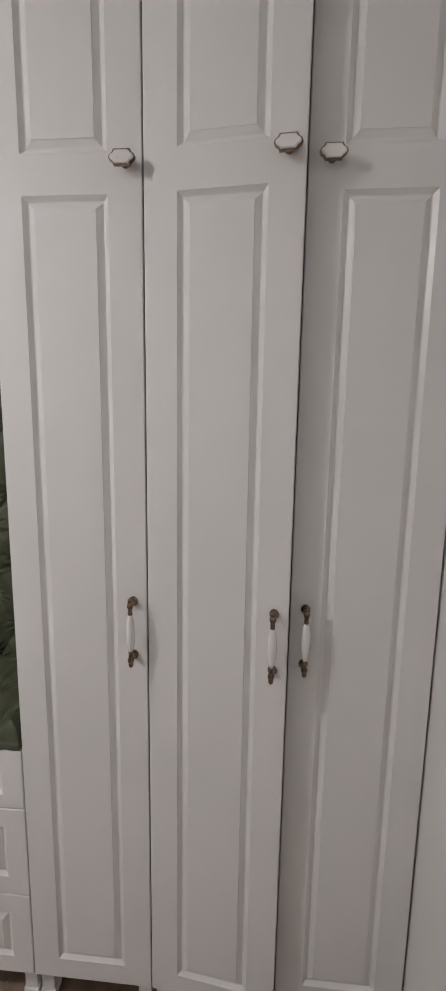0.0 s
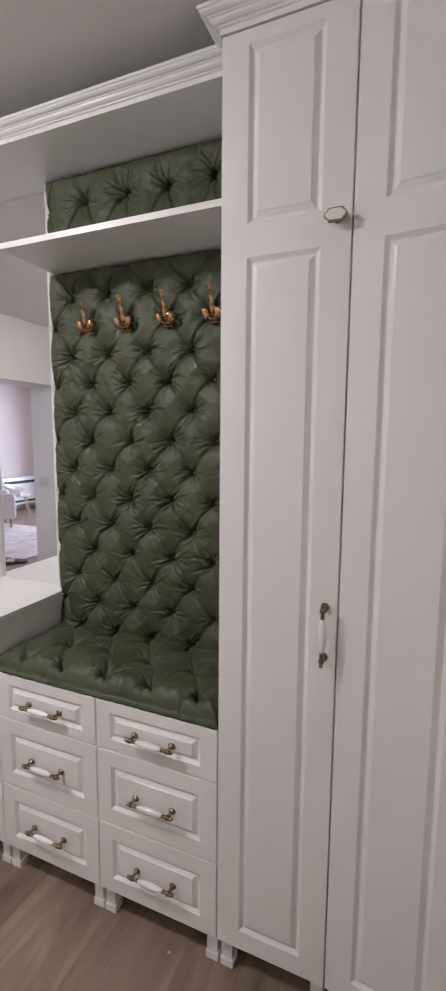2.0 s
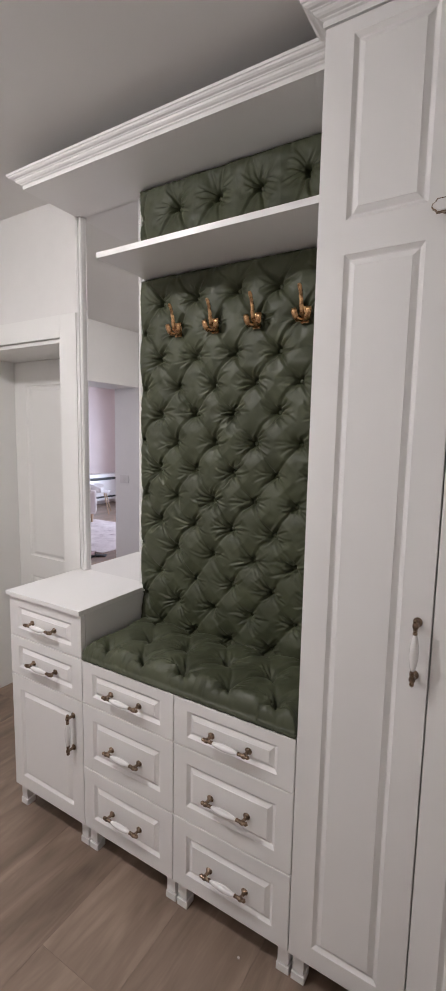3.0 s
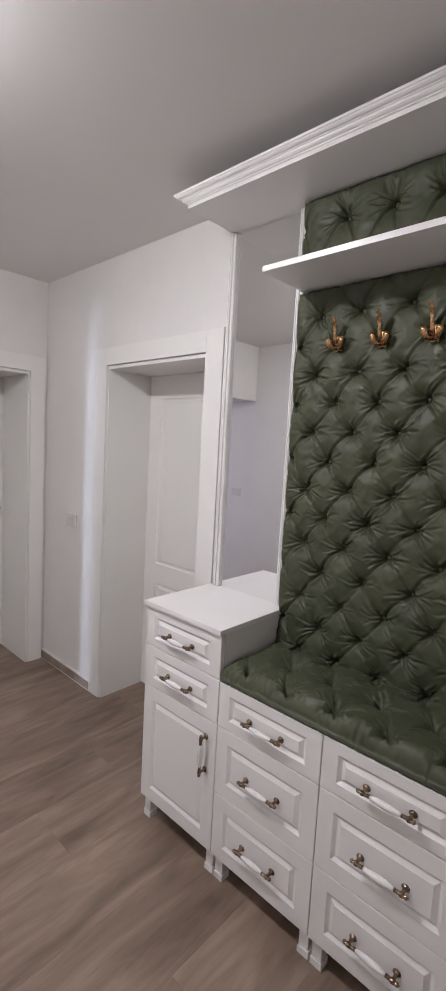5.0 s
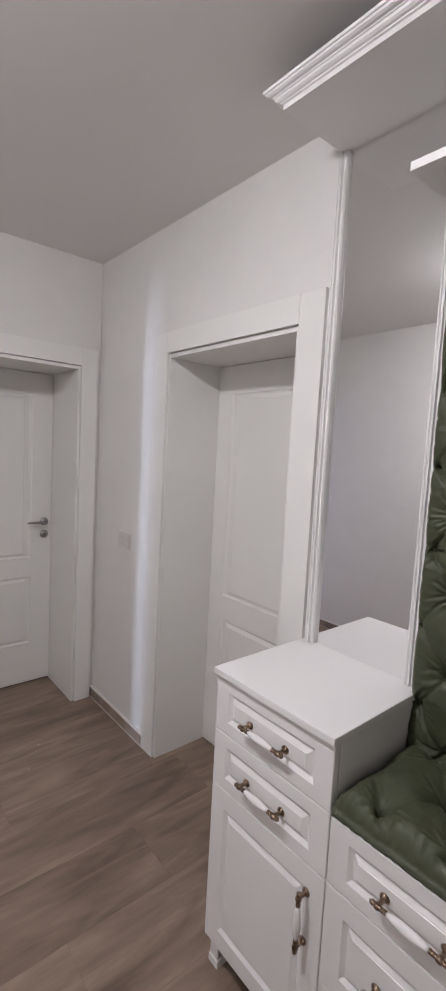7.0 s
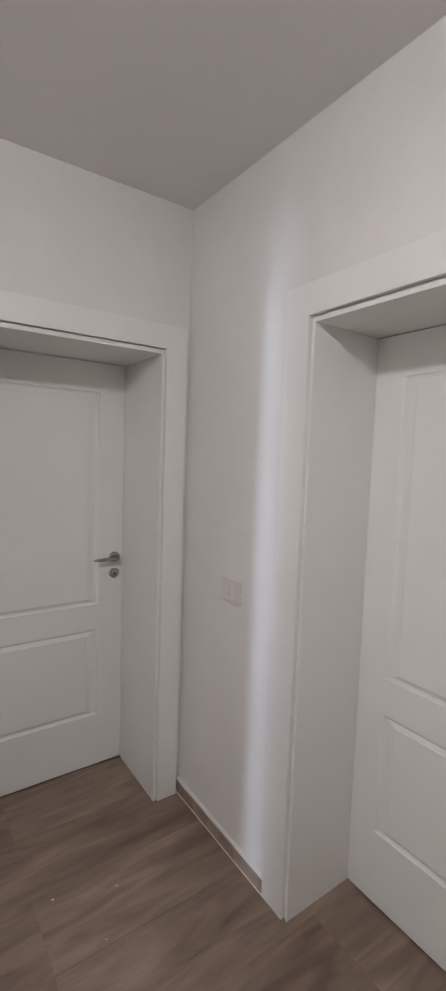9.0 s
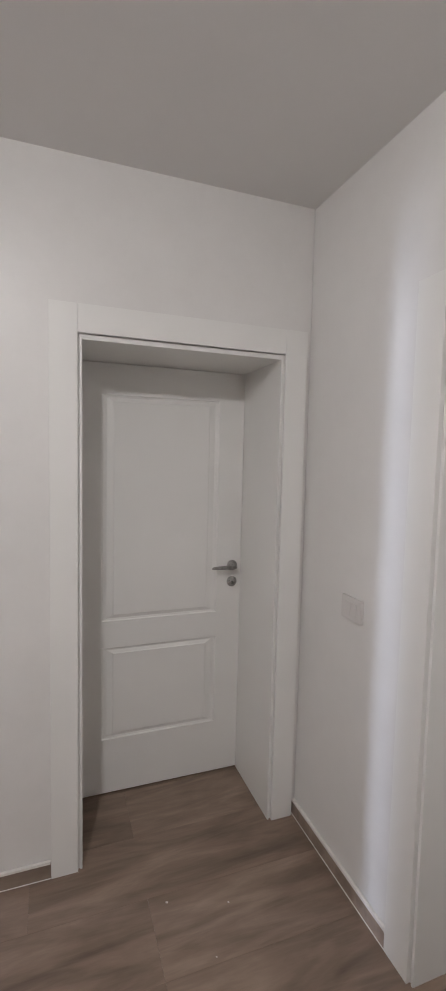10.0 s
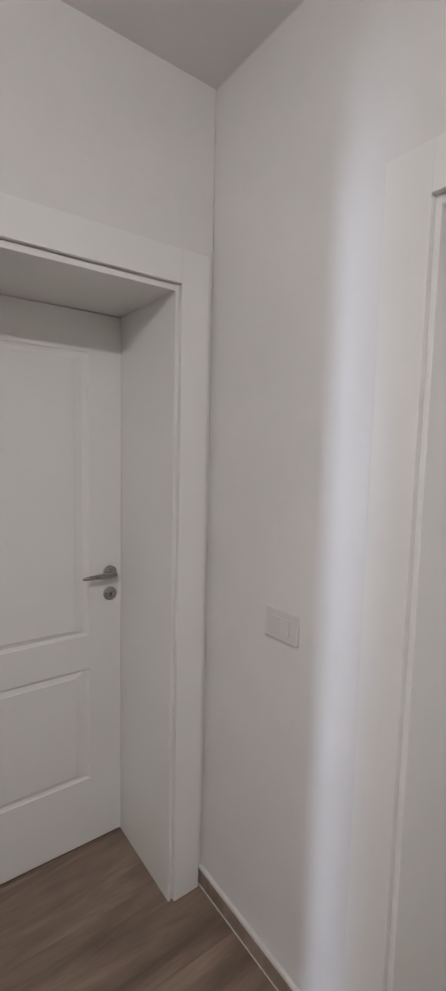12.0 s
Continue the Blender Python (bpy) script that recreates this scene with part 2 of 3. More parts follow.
def front_mesh(name, w, h, thick, panels, steps=ROUTED, edge=0.0025, wide=1.0):
    """A board in the x-z plane, its front at y = 0 facing -y and its back at y = thick, with routed raised panels (x0, x1, z0, z1), listed upwards; wide: how much gentler the flanks are than the head and foot of a panel."""
    e = edge
    vs, fs = [], []

    def vert(x, y, z):
        vs.append((x, y, z))
        return len(vs) - 1

    def loop(x0, x1, z0, z1, y):
        return [vert(x0, y, z0), vert(x1, y, z0), vert(x1, y, z1), vert(x0, y, z1)]

    def bridge(a, b):
        for i in range(4):
            j = (i + 1) % 4
            fs.append((a[i], a[j], b[j], b[i]))

    bridge(loop(e, w - e, e, h - e, 0), loop(e * 0.3, w - e * 0.3, e * 0.3, h - e * 0.3, e * 0.3))
    bridge(loop(e * 0.3, w - e * 0.3, e * 0.3, h - e * 0.3, e * 0.3), loop(0, w, 0, h, e))
    a, b = loop(0, w, 0, h, e), loop(0, w, 0, h, thick)
    bridge(a, b)
    fs.append(tuple(b))
    z = e
    for x0, x1, z0, z1 in panels:
        fs.append(tuple(loop(e, w - e, z, z0, 0)))
        fs.append(tuple(loop(e, x0, z0, z1, 0)))
        fs.append(tuple(loop(x1, w - e, z0, z1, 0)))
        last = loop(x0, x1, z0, z1, 0)
        for d, y in steps[1:]:
            nxt = loop(x0 + d * wide, x1 - d * wide, z0 + d, z1 - d, y)
            bridge(last, nxt)
            last = nxt
        fs.append(tuple(last))
        z = z1
    fs.append(tuple(loop(e, w - e, z, h - e, 0)))
    me = bpy.data.meshes.new(name)
    me.from_pydata(vs, [], fs)
    bm = bmesh.new()
    bm.from_mesh(me)
    bmesh.ops.remove_doubles(bm, verts=bm.verts, dist=0.00005)
    bmesh.ops.recalc_face_normals(bm, faces=bm.faces)
    bm.to_mesh(me)
    bm.free()
    return me


def sweep(profile, path, z):
    """A moulding: profile (out, up) along a plan path, mitred at its corners; out is to the right of the way."""
    vs, fs = [], []
    n, pts = len(profile), [Vector(p) for p in path]
    for k, p in enumerate(pts):
        ways = [(pts[k] - pts[k - 1]).normalized()] if k else []
        ways += [(pts[k + 1] - pts[k]).normalized()] if k < len(pts) - 1 else []
        rights = [Vector((w.y, -w.x)) for w in ways]
        m = sum(rights, Vector((0, 0)))
        m = m / m.dot(rights[0])
        for out, up in profile:
            q = p + m * out
            vs.append((q.x, q.y, z + up))
    for k in range(len(pts) - 1):
        for i in range(n):
            j = (i + 1) % n
            fs.append((k * n + i, k * n + j, (k + 1) * n + j, (k + 1) * n + i))
    fs += [tuple(range(n)), tuple((len(pts) - 1) * n + i for i in range(n))]
    return vs, fs


# ---- structure ----
CEIL, NORTH, SOUTH, WEST, WEST_BACK, EAST = 2.617, 1.960, -0.35, -3.532, -3.935, 0.352
LIV_S, LIV_W, LIV_N, OPEN_N = -5.6, -8.2, 0.86, 0.708
D1 = (-2.788, -1.976)      # opening of door 1 in the north wall
D2 = (1.022, 1.838)       # opening of door 2 in the west wall
HEAD, CASE, CASE_TOP = 2.02, 0.108, 2.118

floor = tagged(part("floor", boxes((LIV_W - 0.2, EAST + 0.2, LIV_S - 0.2, NORTH + 0.5, -0.2, -0.0025)), MAT_GROUT, None), "wood-look porcelain tile floor with fine brown joints", "floor", kind="structure")
tagged(part("ceiling", boxes((WEST_BACK, EAST + 0.2, SOUTH - 0.2, NORTH + 0.5, CEIL, CEIL + 0.15)), MAT_CEILING, None), "smooth matt off-white painted hall ceiling", "ceiling", kind="structure")
tagged(part("ceiling_living", boxes((LIV_W - 0.2, WEST_BACK - 0.003, LIV_S - 0.2, LIV_N + 0.2, CEIL, CEIL + 0.15)), MAT_LIVING, None), "smooth white living-room ceiling", "ceiling", kind="structure")
wall_mesh("wall_north", [(WEST_BACK, D1[0], NORTH, NORTH + 0.36, 0, CEIL), (D1[1], EAST + 0.15, NORTH, NORTH + 0.36, 0, CEIL), (D1[0], D1[1], NORTH, NORTH + 0.36, HEAD, CEIL)],
          MAT_WALL, "off-white pearl plaster wall behind the hall furniture")
wall_mesh("wall_west", [(WEST_BACK, WEST, OPEN_N, D2[0], 0, CEIL), (WEST_BACK, WEST, D2[1], NORTH - 0.002, 0, CEIL), (WEST_BACK, WEST, D2[0], D2[1], HEAD, CEIL),
                        (WEST_BACK, WEST, SOUTH, OPEN_N, 2.07, CEIL)],
          MAT_WALL, "off-white pearl plaster wall with a wide opening")
wall_mesh("wall_south", [(-3.87, EAST + 0.15, SOUTH - 0.2, SOUTH - 0.002, 0, CEIL)], MAT_WALL, "plain off-white plaster wall facing the wardrobe")
wall_mesh("wall_east", [(EAST, EAST + 0.15, SOUTH, NORTH - 0.002, 0, CEIL)], MAT_WALL, "plain off-white plaster wall beside the wardrobe")
wall_mesh("wall_door_1_back", [(D1[0] - 0.1, D1[1] + 0.1, NORTH + 0.40, NORTH + 0.45, 0, CEIL)], MAT_WALL, "plain wall closing the space behind a door")
wall_mesh("wall_door_2_back", [(WEST_BACK - 0.12, WEST_BACK - 0.07, LIV_N + 0.15, NORTH + 0.1, 0, CEIL)], MAT_WALL, "plain wall closing the space behind a door")
wall_mesh("wall_living_north", [(LIV_W, WEST_BACK - 0.002, LIV_N, LIV_N + 0.12, 0, CEIL)], MAT_LIVING, "pale living-room wall")
wall_mesh("wall_living_west", [(LIV_W - 0.2, LIV_W, LIV_S, LIV_N + 0.12, 0, CEIL)], MAT_LIVING, "pale living-room wall")
wall_mesh("wall_living_east", [(WEST_BACK + 0.001, WEST_BACK + 0.2, LIV_S, SOUTH - 0.202, 0, CEIL)], MAT_LIVING, "pale living-room wall")
wx0, wx1, wz0, wz1 = WINDOW
wall_mesh("wall_living_south", [(LIV_W - 0.2, wx0, LIV_S - 0.2, LIV_S, 0, CEIL), (wx1, WEST_BACK + 0.2, LIV_S - 0.2, LIV_S, 0, CEIL),
                                (wx0, wx1, LIV_S - 0.2, LIV_S, 0, wz0), (wx0, wx1, LIV_S - 0.2, LIV_S, wz1, CEIL)], MAT_LIVING, "pale living-room wall with a window")
win = thing("window_1", (wx0, LIV_S - 0.12, wz0), "white framed tall living-room window", "window", kind="structure")
W, H = wx1 - wx0, wz1 - wz0
part("window_frame", boxes((0, 0.06, 0, 0.06, 0, H), (W - 0.06, W, 0, 0.06, 0, H), (0.06, W - 0.06, 0, 0.06, 0, 0.06), (0.06, W - 0.06, 0, 0.06, H - 0.06, H)), MAT_PLASTIC, win)
pane = part("pane", boxes((0.06, W - 0.06, 0.025, 0.033, 0.06, H - 0.06)), MAT_PANE, win)
pane.visible_shadow = False


# ---- doors ----
def lever(parent, at):
    """A satin lever on a round rosette with a keyhole rosette below; faces -y, the lever points to -x."""
    rose = joined(lathe([(0.0255, 0.0), (0.0255, -0.006), (0.023, -0.009), (0.0, -0.009)], 24, "Y"),
                  lathe([(0.0095, -0.005), (0.0095, -0.045)], 14, "Y"))
    grip = tube([(0.004, -0.045, 0), (-0.012, -0.050, 0.0), (-0.04, -0.053, 0.001), (-0.08, -0.054, 0.001), (-0.112, -0.052, 0.0), (-0.120, -0.050, -0.001)],
                [0.010, 0.0105, 0.010, 0.0085, 0.0065, 0.003], 14)
    h = place("door_handle", mesh_from("door_handle", *joined(rose, grip), smooth=True), MAT_STEEL, parent, "satin steel lever on a round rosette", at)
    key = lathe([(0.0255, 0.0), (0.0255, -0.006), (0.023, -0.009), (0.0, -0.009)], 24, "Y")
    k = place("keyhole_rosette", mesh_from("keyhole_rosette", *key, smooth=True), MAT_STEEL, parent, "round satin steel keyhole plate", at @ Matrix.Translation((0, 0, -0.081)))
    hole = joined(lathe([(0.0045, -0.0088), (0.0045, -0.0098)], 12, "Y"), moved(lathe([(0.0024, -0.0088), (0.0024, -0.0098)], 8, "Y"), Matrix.Translation((0, 0, -0.007)) @ Matrix.Diagonal((1, 1, 2.6, 1))))
    place("keyhole", mesh_from("keyhole", *hole), MAT_DARK, k)
    return h


def interior_door(name, at, turn, width, recess, label, left_case=CASE, right_case=CASE, handle_right=True):
    """A panelled door deep in a lined opening: local x along the wall, front of the wall at y = 0, room side -y."""
    d = thing(name, at, label, "door", kind="structure", turn=turn)
    proud, liner = 0.018, 0.016
    # architraves: two uprights and a head board between them
    part("architrave", boxes((-left_case, 0.0, -proud, -0.001, 0, CASE_TOP), bevel=0.0018), MAT_DOOR, d)
    part("architrave", boxes((width, width + right_case, -proud, -0.001, 0, CASE_TOP), bevel=0.0018), MAT_DOOR, d)
    part("architrave", boxes((0.0003, width - 0.0003, -proud, -0.001, HEAD, CASE_TOP - 0.0002), bevel=0.0007), MAT_DOOR, d)
    # lining of the reveal, stepped back from the architraves
    part("lining", boxes((0.0, 0.0075, -0.002, recess + 0.02, 0, HEAD - 0.001), (0.0077, liner, -0.007, recess + 0.02, 0, HEAD - 0.0145), bevel=0.0012), MAT_DOOR, d)
    part("lining", boxes((width - 0.0075, width, -0.002, recess + 0.02, 0, HEAD - 0.001), (width - liner, width - 0.0077, -0.007, recess + 0.02, 0, HEAD - 0.0145), bevel=0.0012), MAT_DOOR, d)
    part("lining", boxes((0.0077, width - 0.0077, -0.002, recess + 0.02, HEAD - 0.0125, HEAD - 0.002), (liner, width - liner, -0.007, recess + 0.02, HEAD - liner - 0.006, HEAD - 0.0127), bevel=0.0012), MAT_DOOR, d)
    lw, lh = width - 2 * liner - 0.0016, HEAD - liner - 0.006 - 0.0095
    px0, px1 = lw * 0.135, lw * 0.842 if handle_right else lw * 0.865
    leaf = place("door_leaf", front_mesh("door_leaf", lw, lh, 0.04, [(px0, px1, 0.262, 0.70), (px0, px1, 0.826, 1.852)], SHALLOW, 0.002, 1.9), MAT_DOOR, d, "",
                 Matrix.Translation((liner + 0.0008, recess, 0.008)))
    lever(leaf, Matrix.Translation((lw - 0.046, 0, 1.055)) if handle_right else Matrix.Translation((0.046, 0, 1.052)) @ Matrix.Diagonal((-1, 1, 1, 1)))
    return d


interior_door("door_1", (D1[0], NORTH, 0), 0, D1[1] - D1[0], 0.298, "closed white panelled door deep in a white lined opening", left_case=0.106, right_case=0.108)
# turned so that local x runs along +y and the room side faces +x
interior_door("door_2", (WEST, D2[0], 0), 90, D2[1] - D2[0], 0.375, "closed white panelled door with a satin lever", left_case=0.097, right_case=0.098)


# ---- baseboards ----
def baseboard(name, x0, x1, y0, y1, face):
    """A tile skirting with a pale sealant line on top and a thin one at its foot."""
    b = tagged(part(name, boxes((x0, x1, y0, y1, 0.002, 0.056)), MAT_SKIRTING, None), "low wood-look tile skirting with a white sealant line", "baseboard", kind="structure")
    e = 0.0012
    part("sealant", boxes((x0 + e, x1 - e, y0 + e, y1 - e, 0.056, 0.066)), MAT_CAULK, b)
    f = 0.0025
    part("sealant", boxes((x0 + (0 if face == 0 else f), x1 + (f if face else 0), y0 - (f if face == 0 else 0), y1, 0.0004, 0.0030)), MAT_CAULK, b)
    return b


baseboard("baseboard_1", WEST + 0.001, D1[0] - 0.107, NORTH - 0.015, NORTH - 0.001, 0)
baseboard("baseboard_2", WEST + 0.001, WEST + 0.014, OPEN_N + 0.0, D2[0] - 0.098, 1)
baseboard("baseboard_3", -3.87, EAST - 0.002, SOUTH, SOUTH + 0.009, 0)
baseboard("baseboard_4", WEST_BACK + 0.0, WEST + 0.010, OPEN_N - 0.010, OPEN_N - 0.001, 0)


# ---- wall switches ----
def wall_switch(at, turn, label):
    s = thing("wall_switch", at, label, "switch", turn=turn)
    part("plate", boxes((-0.060, 0.060, -0.012, -0.0005, -0.042, 0.042), bevel=0.003), MAT_SWITCH, s)
    part("rocker", boxes((-0.034, -0.001, -0.0155, -0.011, -0.023, 0.023), bevel=0.0015), MAT_SWITCH, s)
    part("rocker", boxes((0.001, 0.034, -0.0155, -0.011, -0.023, 0.023), bevel=0.0015), MAT_SWITCH, s)
    return s


wall_switch((-3.158, NORTH, 1.058), 0, "white double rocker switch on the plaster wall")
wall_switch((-3.73, SOUTH, 1.11), 180, "white double switch plate beside the wide opening")


# ---- ceiling lamp ----
lamp = thing("ceiling_lamp", (LAMP[0], LAMP[1], CEIL), "small domed opal ceiling lamp, switched on", "lamp")
place("base", mesh_from("base", *lathe([(0.100, 0.0), (0.100, -0.016), (0.090, -0.022)], 40)), MAT_PLASTIC, lamp)
place("shade", mesh_from("shade", *lathe([(0.086, -0.0225), (0.084, -0.034), (0.076, -0.048), (0.059, -0.059), (0.036, -0.066), (0.014, -0.0685), (0.001, -0.069)], 40), smooth=True), MAT_LAMP, lamp, "glowing opal glass shade")


# ---- furniture hardware ----
def handle_meshes():
    """A bail along x: a bronze post at +0.064 with rosette and acorn end, and a porcelain grip."""
    post = joined(lathe([(0.0125, 0.0), (0.0125, -0.0025), (0.009, -0.005), (0.0062, -0.008), (0.0055, -0.022), (0.008, -0.027), (0.0065, -0.033), (0.0, -0.034)], 14, "Y"),
                  moved(lathe([(0.0035, -0.0235), (0.0062, -0.022), (0.0066, -0.019), (0.0045, -0.017), (0.0062, -0.014), (0.0062, -0.012), (0.0048, -0.010),
                               (0.0085, -0.003), (0.0085, 0.003), (0.005, 0.008), (0.0068, 0.011), (0.006, 0.015), (0.001, 0.020)], 14, "X"), Matrix.Translation((0, -0.028, 0))))
    me_post = mesh_from("handle_post", *moved(post, Matrix.Translation((0.064, 0, 0)) @ Matrix.Diagonal((0.92, 1, 0.84, 1))), smooth=True)
    n = 14
    prof = [(0.0042 + 0.0062 * math.sin(math.pi * k / n) ** 0.75, -0.043 + 0.086 * k / n) for k in range(n + 1)]
    me_grip = mesh_from("handle_grip", *moved(lathe(prof, 18, "X"), Matrix.Translation((0, -0.0285, 0))), smooth=True)
    me_post.materials.append(MAT_BRONZE)
    me_grip.materials.append(MAT_PORCELAIN)
    return me_post, me_grip


POST, GRIP = handle_meshes()


def handle(parent, x, z, upright=False):
    at = Matrix.Translation((x, 0, z)) @ (Matrix.Rotation(radians(90), 4, "Y") if upright else Matrix.Identity(4))
    place("handle_grip", GRIP, MAT_PORCELAIN, parent, "white porcelain handle grip", at)
    place("handle_post", POST, MAT_BRONZE, parent, "antique bronze handle post", at)
    place("handle_post", POST, MAT_BRONZE, parent, "antique bronze handle post", at @ Matrix.Rotation(radians(180), 4, "Y"))


def knob_meshes():
    def plaque(w, h, y0, y1, crown):
        a, b, c = w / 2, h / 2, 0.010
        rim = [(-a + c, -b), (a - c, -b), (a - c * 0.75, -b * 0.62), (a - c * 0.25, -b * 0.38), (a, 0), (a - c * 0.25, b * 0.38), (a - c * 0.75, b * 0.62), (a - c, b),
               (-a + c, b), (-a + c * 0.75, b * 0.62), (-a + c * 0.25, b * 0.38), (-a, 0), (-a + c * 0.25, -b * 0.38), (-a + c * 0.75, -b * 0.62)]
        vs, fs, n = [], [], len(rim)
        for s, y in ((1, y0), (1, y1), (0.88, y1 - crown)):
            vs += [(x * s, y, z * s) for x, z in rim]
        for k in range(2):
            fs += [(k * n + i, k * n + (i + 1) % n, (k + 1) * n + (i + 1) % n, (k + 1) * n + i) for i in range(n)]
        fs += [tuple(range(n)), tuple(2 * n + i for i in range(n))]
        return vs, fs

    metal_part = joined(lathe([(0.009, 0.0), (0.009, -0.003), (0.0055, -0.006), (0.0055, -0.018), (0.010, -0.022)], 14, "Y"), plaque(0.052, 0.028, -0.020, -0.027, 0.0005))
    a = mesh_from("knob_setting", *metal_part)
    b = mesh_from("knob_plaque", *plaque(0.0475, 0.0235, -0.0265, -0.0285, 0.002))
    a.materials.append(MAT_BRONZE)
    b.materials.append(MAT_PORCELAIN)
    return a, b


KNOB_SETTING, KNOB_PLAQUE = knob_meshes()


def knob(parent, x, z):
    at = Matrix.Translation((x, 0, z))
    place("knob_setting", KNOB_SETTING, MAT_BRONZE, parent, "dark bronze knob setting", at)
    place("knob_plaque", KNOB_PLAQUE, MAT_PORCELAIN, parent, "white porcelain knob plaque", at)


def foot_mesh():
    bm = boxes((-0.017, 0.017, 0, 0.034, 0.028, 0.103))
    add_box(bm, -0.0205, 0.0205, -0.0035, 0.0375, 0.0, 0.024, 0.0015)
    me = bpy.data.meshes.new("foot")
    bm.to_mesh(me)
    bm.free()
    me.materials.append(MAT_LACQUER)
    return me


FOOT = foot_mesh()


def carcass(parent, w, depth, z0, z1, shelves=(), y0=0.0205):
    """Sides, top, bottom and back of a cabinet, behind a front 19 mm thick."""
    b = 0.018
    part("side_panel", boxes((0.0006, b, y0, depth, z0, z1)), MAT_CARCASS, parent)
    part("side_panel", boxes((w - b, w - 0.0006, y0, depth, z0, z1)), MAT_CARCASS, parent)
    part("bottom_panel", boxes((b, w - b, y0, depth, z0, z0 + b)), MAT_CARCASS, parent)
    part("top_panel", boxes((b, w - b, y0, depth, z1 - b, z1)), MAT_CARCASS, parent)
    part("back_panel", boxes((b, w - b, depth - 0.01, depth - 0.002, z0 + b, z1 - b)), MAT_CARCASS, parent)
    for z in shelves:
        part("inner_shelf", boxes((b, w - b, y0 + 0.02, depth - 0.012, z, z + b)), MAT_CARCASS, parent)
    for x in (0.024, w - 0.024):
        place("foot", FOOT, MAT_LACQUER, parent, "", Matrix.Translation((x, 0.024, 0)))
        place("foot", FOOT, MAT_LACQUER, parent, "", Matrix.Translation((x, depth - 0.06, 0)))


FRONT, DEPTH, BASE = 1.56, 0.395, 0.103
X0, X1, X2, X3 = -1.856, -1.438, -1.019, -0.601

# ---- tall wardrobe cabinets ----
TALL_TOP = 2.503
TALL_W = 0.3165
TALL_FRONT = front_mesh("cabinet_door", TALL_W - 0.003, TALL_TOP - BASE - 0.002, 0.019,
                        [(0.068, TALL_W - 0.071, 0.060, 1.902), (0.068, TALL_W - 0.071, 1.978, TALL_TOP - BASE - 0.034)])
TALL_FRONT.materials.append(MAT_LACQUER)


def tall_cabinet(x, opens, ajar, label):
    c = thing("tall_cabinet", (x, FRONT, 0), label, "cabinet", "row of tall wardrobe cabinets")
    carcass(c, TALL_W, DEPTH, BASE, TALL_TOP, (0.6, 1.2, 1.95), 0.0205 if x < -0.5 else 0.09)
    w = TALL_W - 0.003
    hinge = Matrix.Translation((0.0015, 0, BASE + 0.001)) @ Matrix.Rotation(radians(-ajar), 4, "Z")
    d = place("cabinet_door", TALL_FRONT, MAT_LACQUER, c, "", hinge)
    hx = w - 0.030 if opens == "right" else 0.034
    handle(d, hx, 1.101 - BASE, True)
    knob(d, w - 0.032 if opens == "right" else 0.044, 2.058 - BASE)
    return c


tall_cabinet(X3, "right", 0, "tall white cabinet with two routed panels, closed")
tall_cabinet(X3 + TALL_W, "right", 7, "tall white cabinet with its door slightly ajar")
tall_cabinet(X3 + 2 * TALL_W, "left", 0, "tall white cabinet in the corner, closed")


# ---- drawer units under the bench ----
def drawer_front(parent, w, z0, z1, margin_x, margin_z):
    h = z1 - z0 - 0.003
    me = front_mesh("drawer", w - 0.003, h, 0.019, [(margin_x, w - 0.003 - margin_x, margin_z, h - margin_z)])
    d = place("drawer", me, MAT_LACQUER, parent, "", Matrix.Translation((0.0015, 0, z0 + 0.0015)))
    handle(d, (w - 0.003) / 2, h / 2 - 0.006)
    return d


def bench_unit(x0, x1, label):
    w = x1 - x0
    c = thing("drawer_unit", (x0, FRONT, 0), label, "drawers", "drawer units under the bench")
    carcass(c, w, DEPTH, BASE, 0.766)
    drawer_front(c, w, BASE, 0.349, 0.052, 0.052)
    drawer_front(c, w, 0.349, 0.603, 0.052, 0.052)
    drawer_front(c, w, 0.603, 0.766, 0.052, 0.036)
    return c


bench_unit(X1, X2, "white three-drawer bench unit with porcelain handles")
bench_unit(X2, X3, "white three-drawer bench unit beside the tall cabinet")

# ---- side chest ----
chest = thing("side_chest", (X0, FRONT, 0), "white chest with two drawers and a door", "chest")
CW = X1 - X0
carcass(chest, CW, DEPTH - 0.02, BASE, 0.933)
part("top", boxes((-0.004, CW + 0.004, -0.012, DEPTH - 0.005, 0.9345, 0.9535), bevel=0.002), MAT_LACQUER, chest)
drawer_front(chest, CW, 0.768, 0.932, 0.052, 0.036)
drawer_front(chest, CW, 0.602, 0.768, 0.052, 0.036)
cd = place("cabinet_door", front_mesh("cabinet_door", CW - 0.003, 0.602 - BASE - 0.003, 0.019, [(0.056, CW - 0.059, 0.056, 0.602 - BASE - 0.059)]), MAT_LACQUER, chest, "", Matrix.Translation((0.0015, 0, BASE + 0.0015)))
handle(cd, CW - 0.052, 0.469 - BASE, True)

# ---- canopy, shelf and cornices ----
CORNICE = [(0, 0), (0.003, 0), (0.003, 0.013), (0.008, 0.0145), (0.009, 0.017), (0.015, 0.0185), (0.020, 0.022), (0.022, 0.027), (0.025, 0.028), (0.026, 0.030), (0.033, 0.031), (0.038, 0.034), (0.040, 0.038), (0.043, 0.039), (0.044, 0.041), (0.044, 0.046), (0, 0.046)]
CAN_X, CAN_Y, CAN_Z = -1.828, 1.668, 2.499
canopy = tagged(part("canopy_board", boxes((CAN_X, X3 - 0.001, CAN_Y, NORTH - 0.001, CAN_Z, CAN_Z + 0.02)), MAT_LACQUER, None), "white canopy board over the upholstered bench", "canopy")
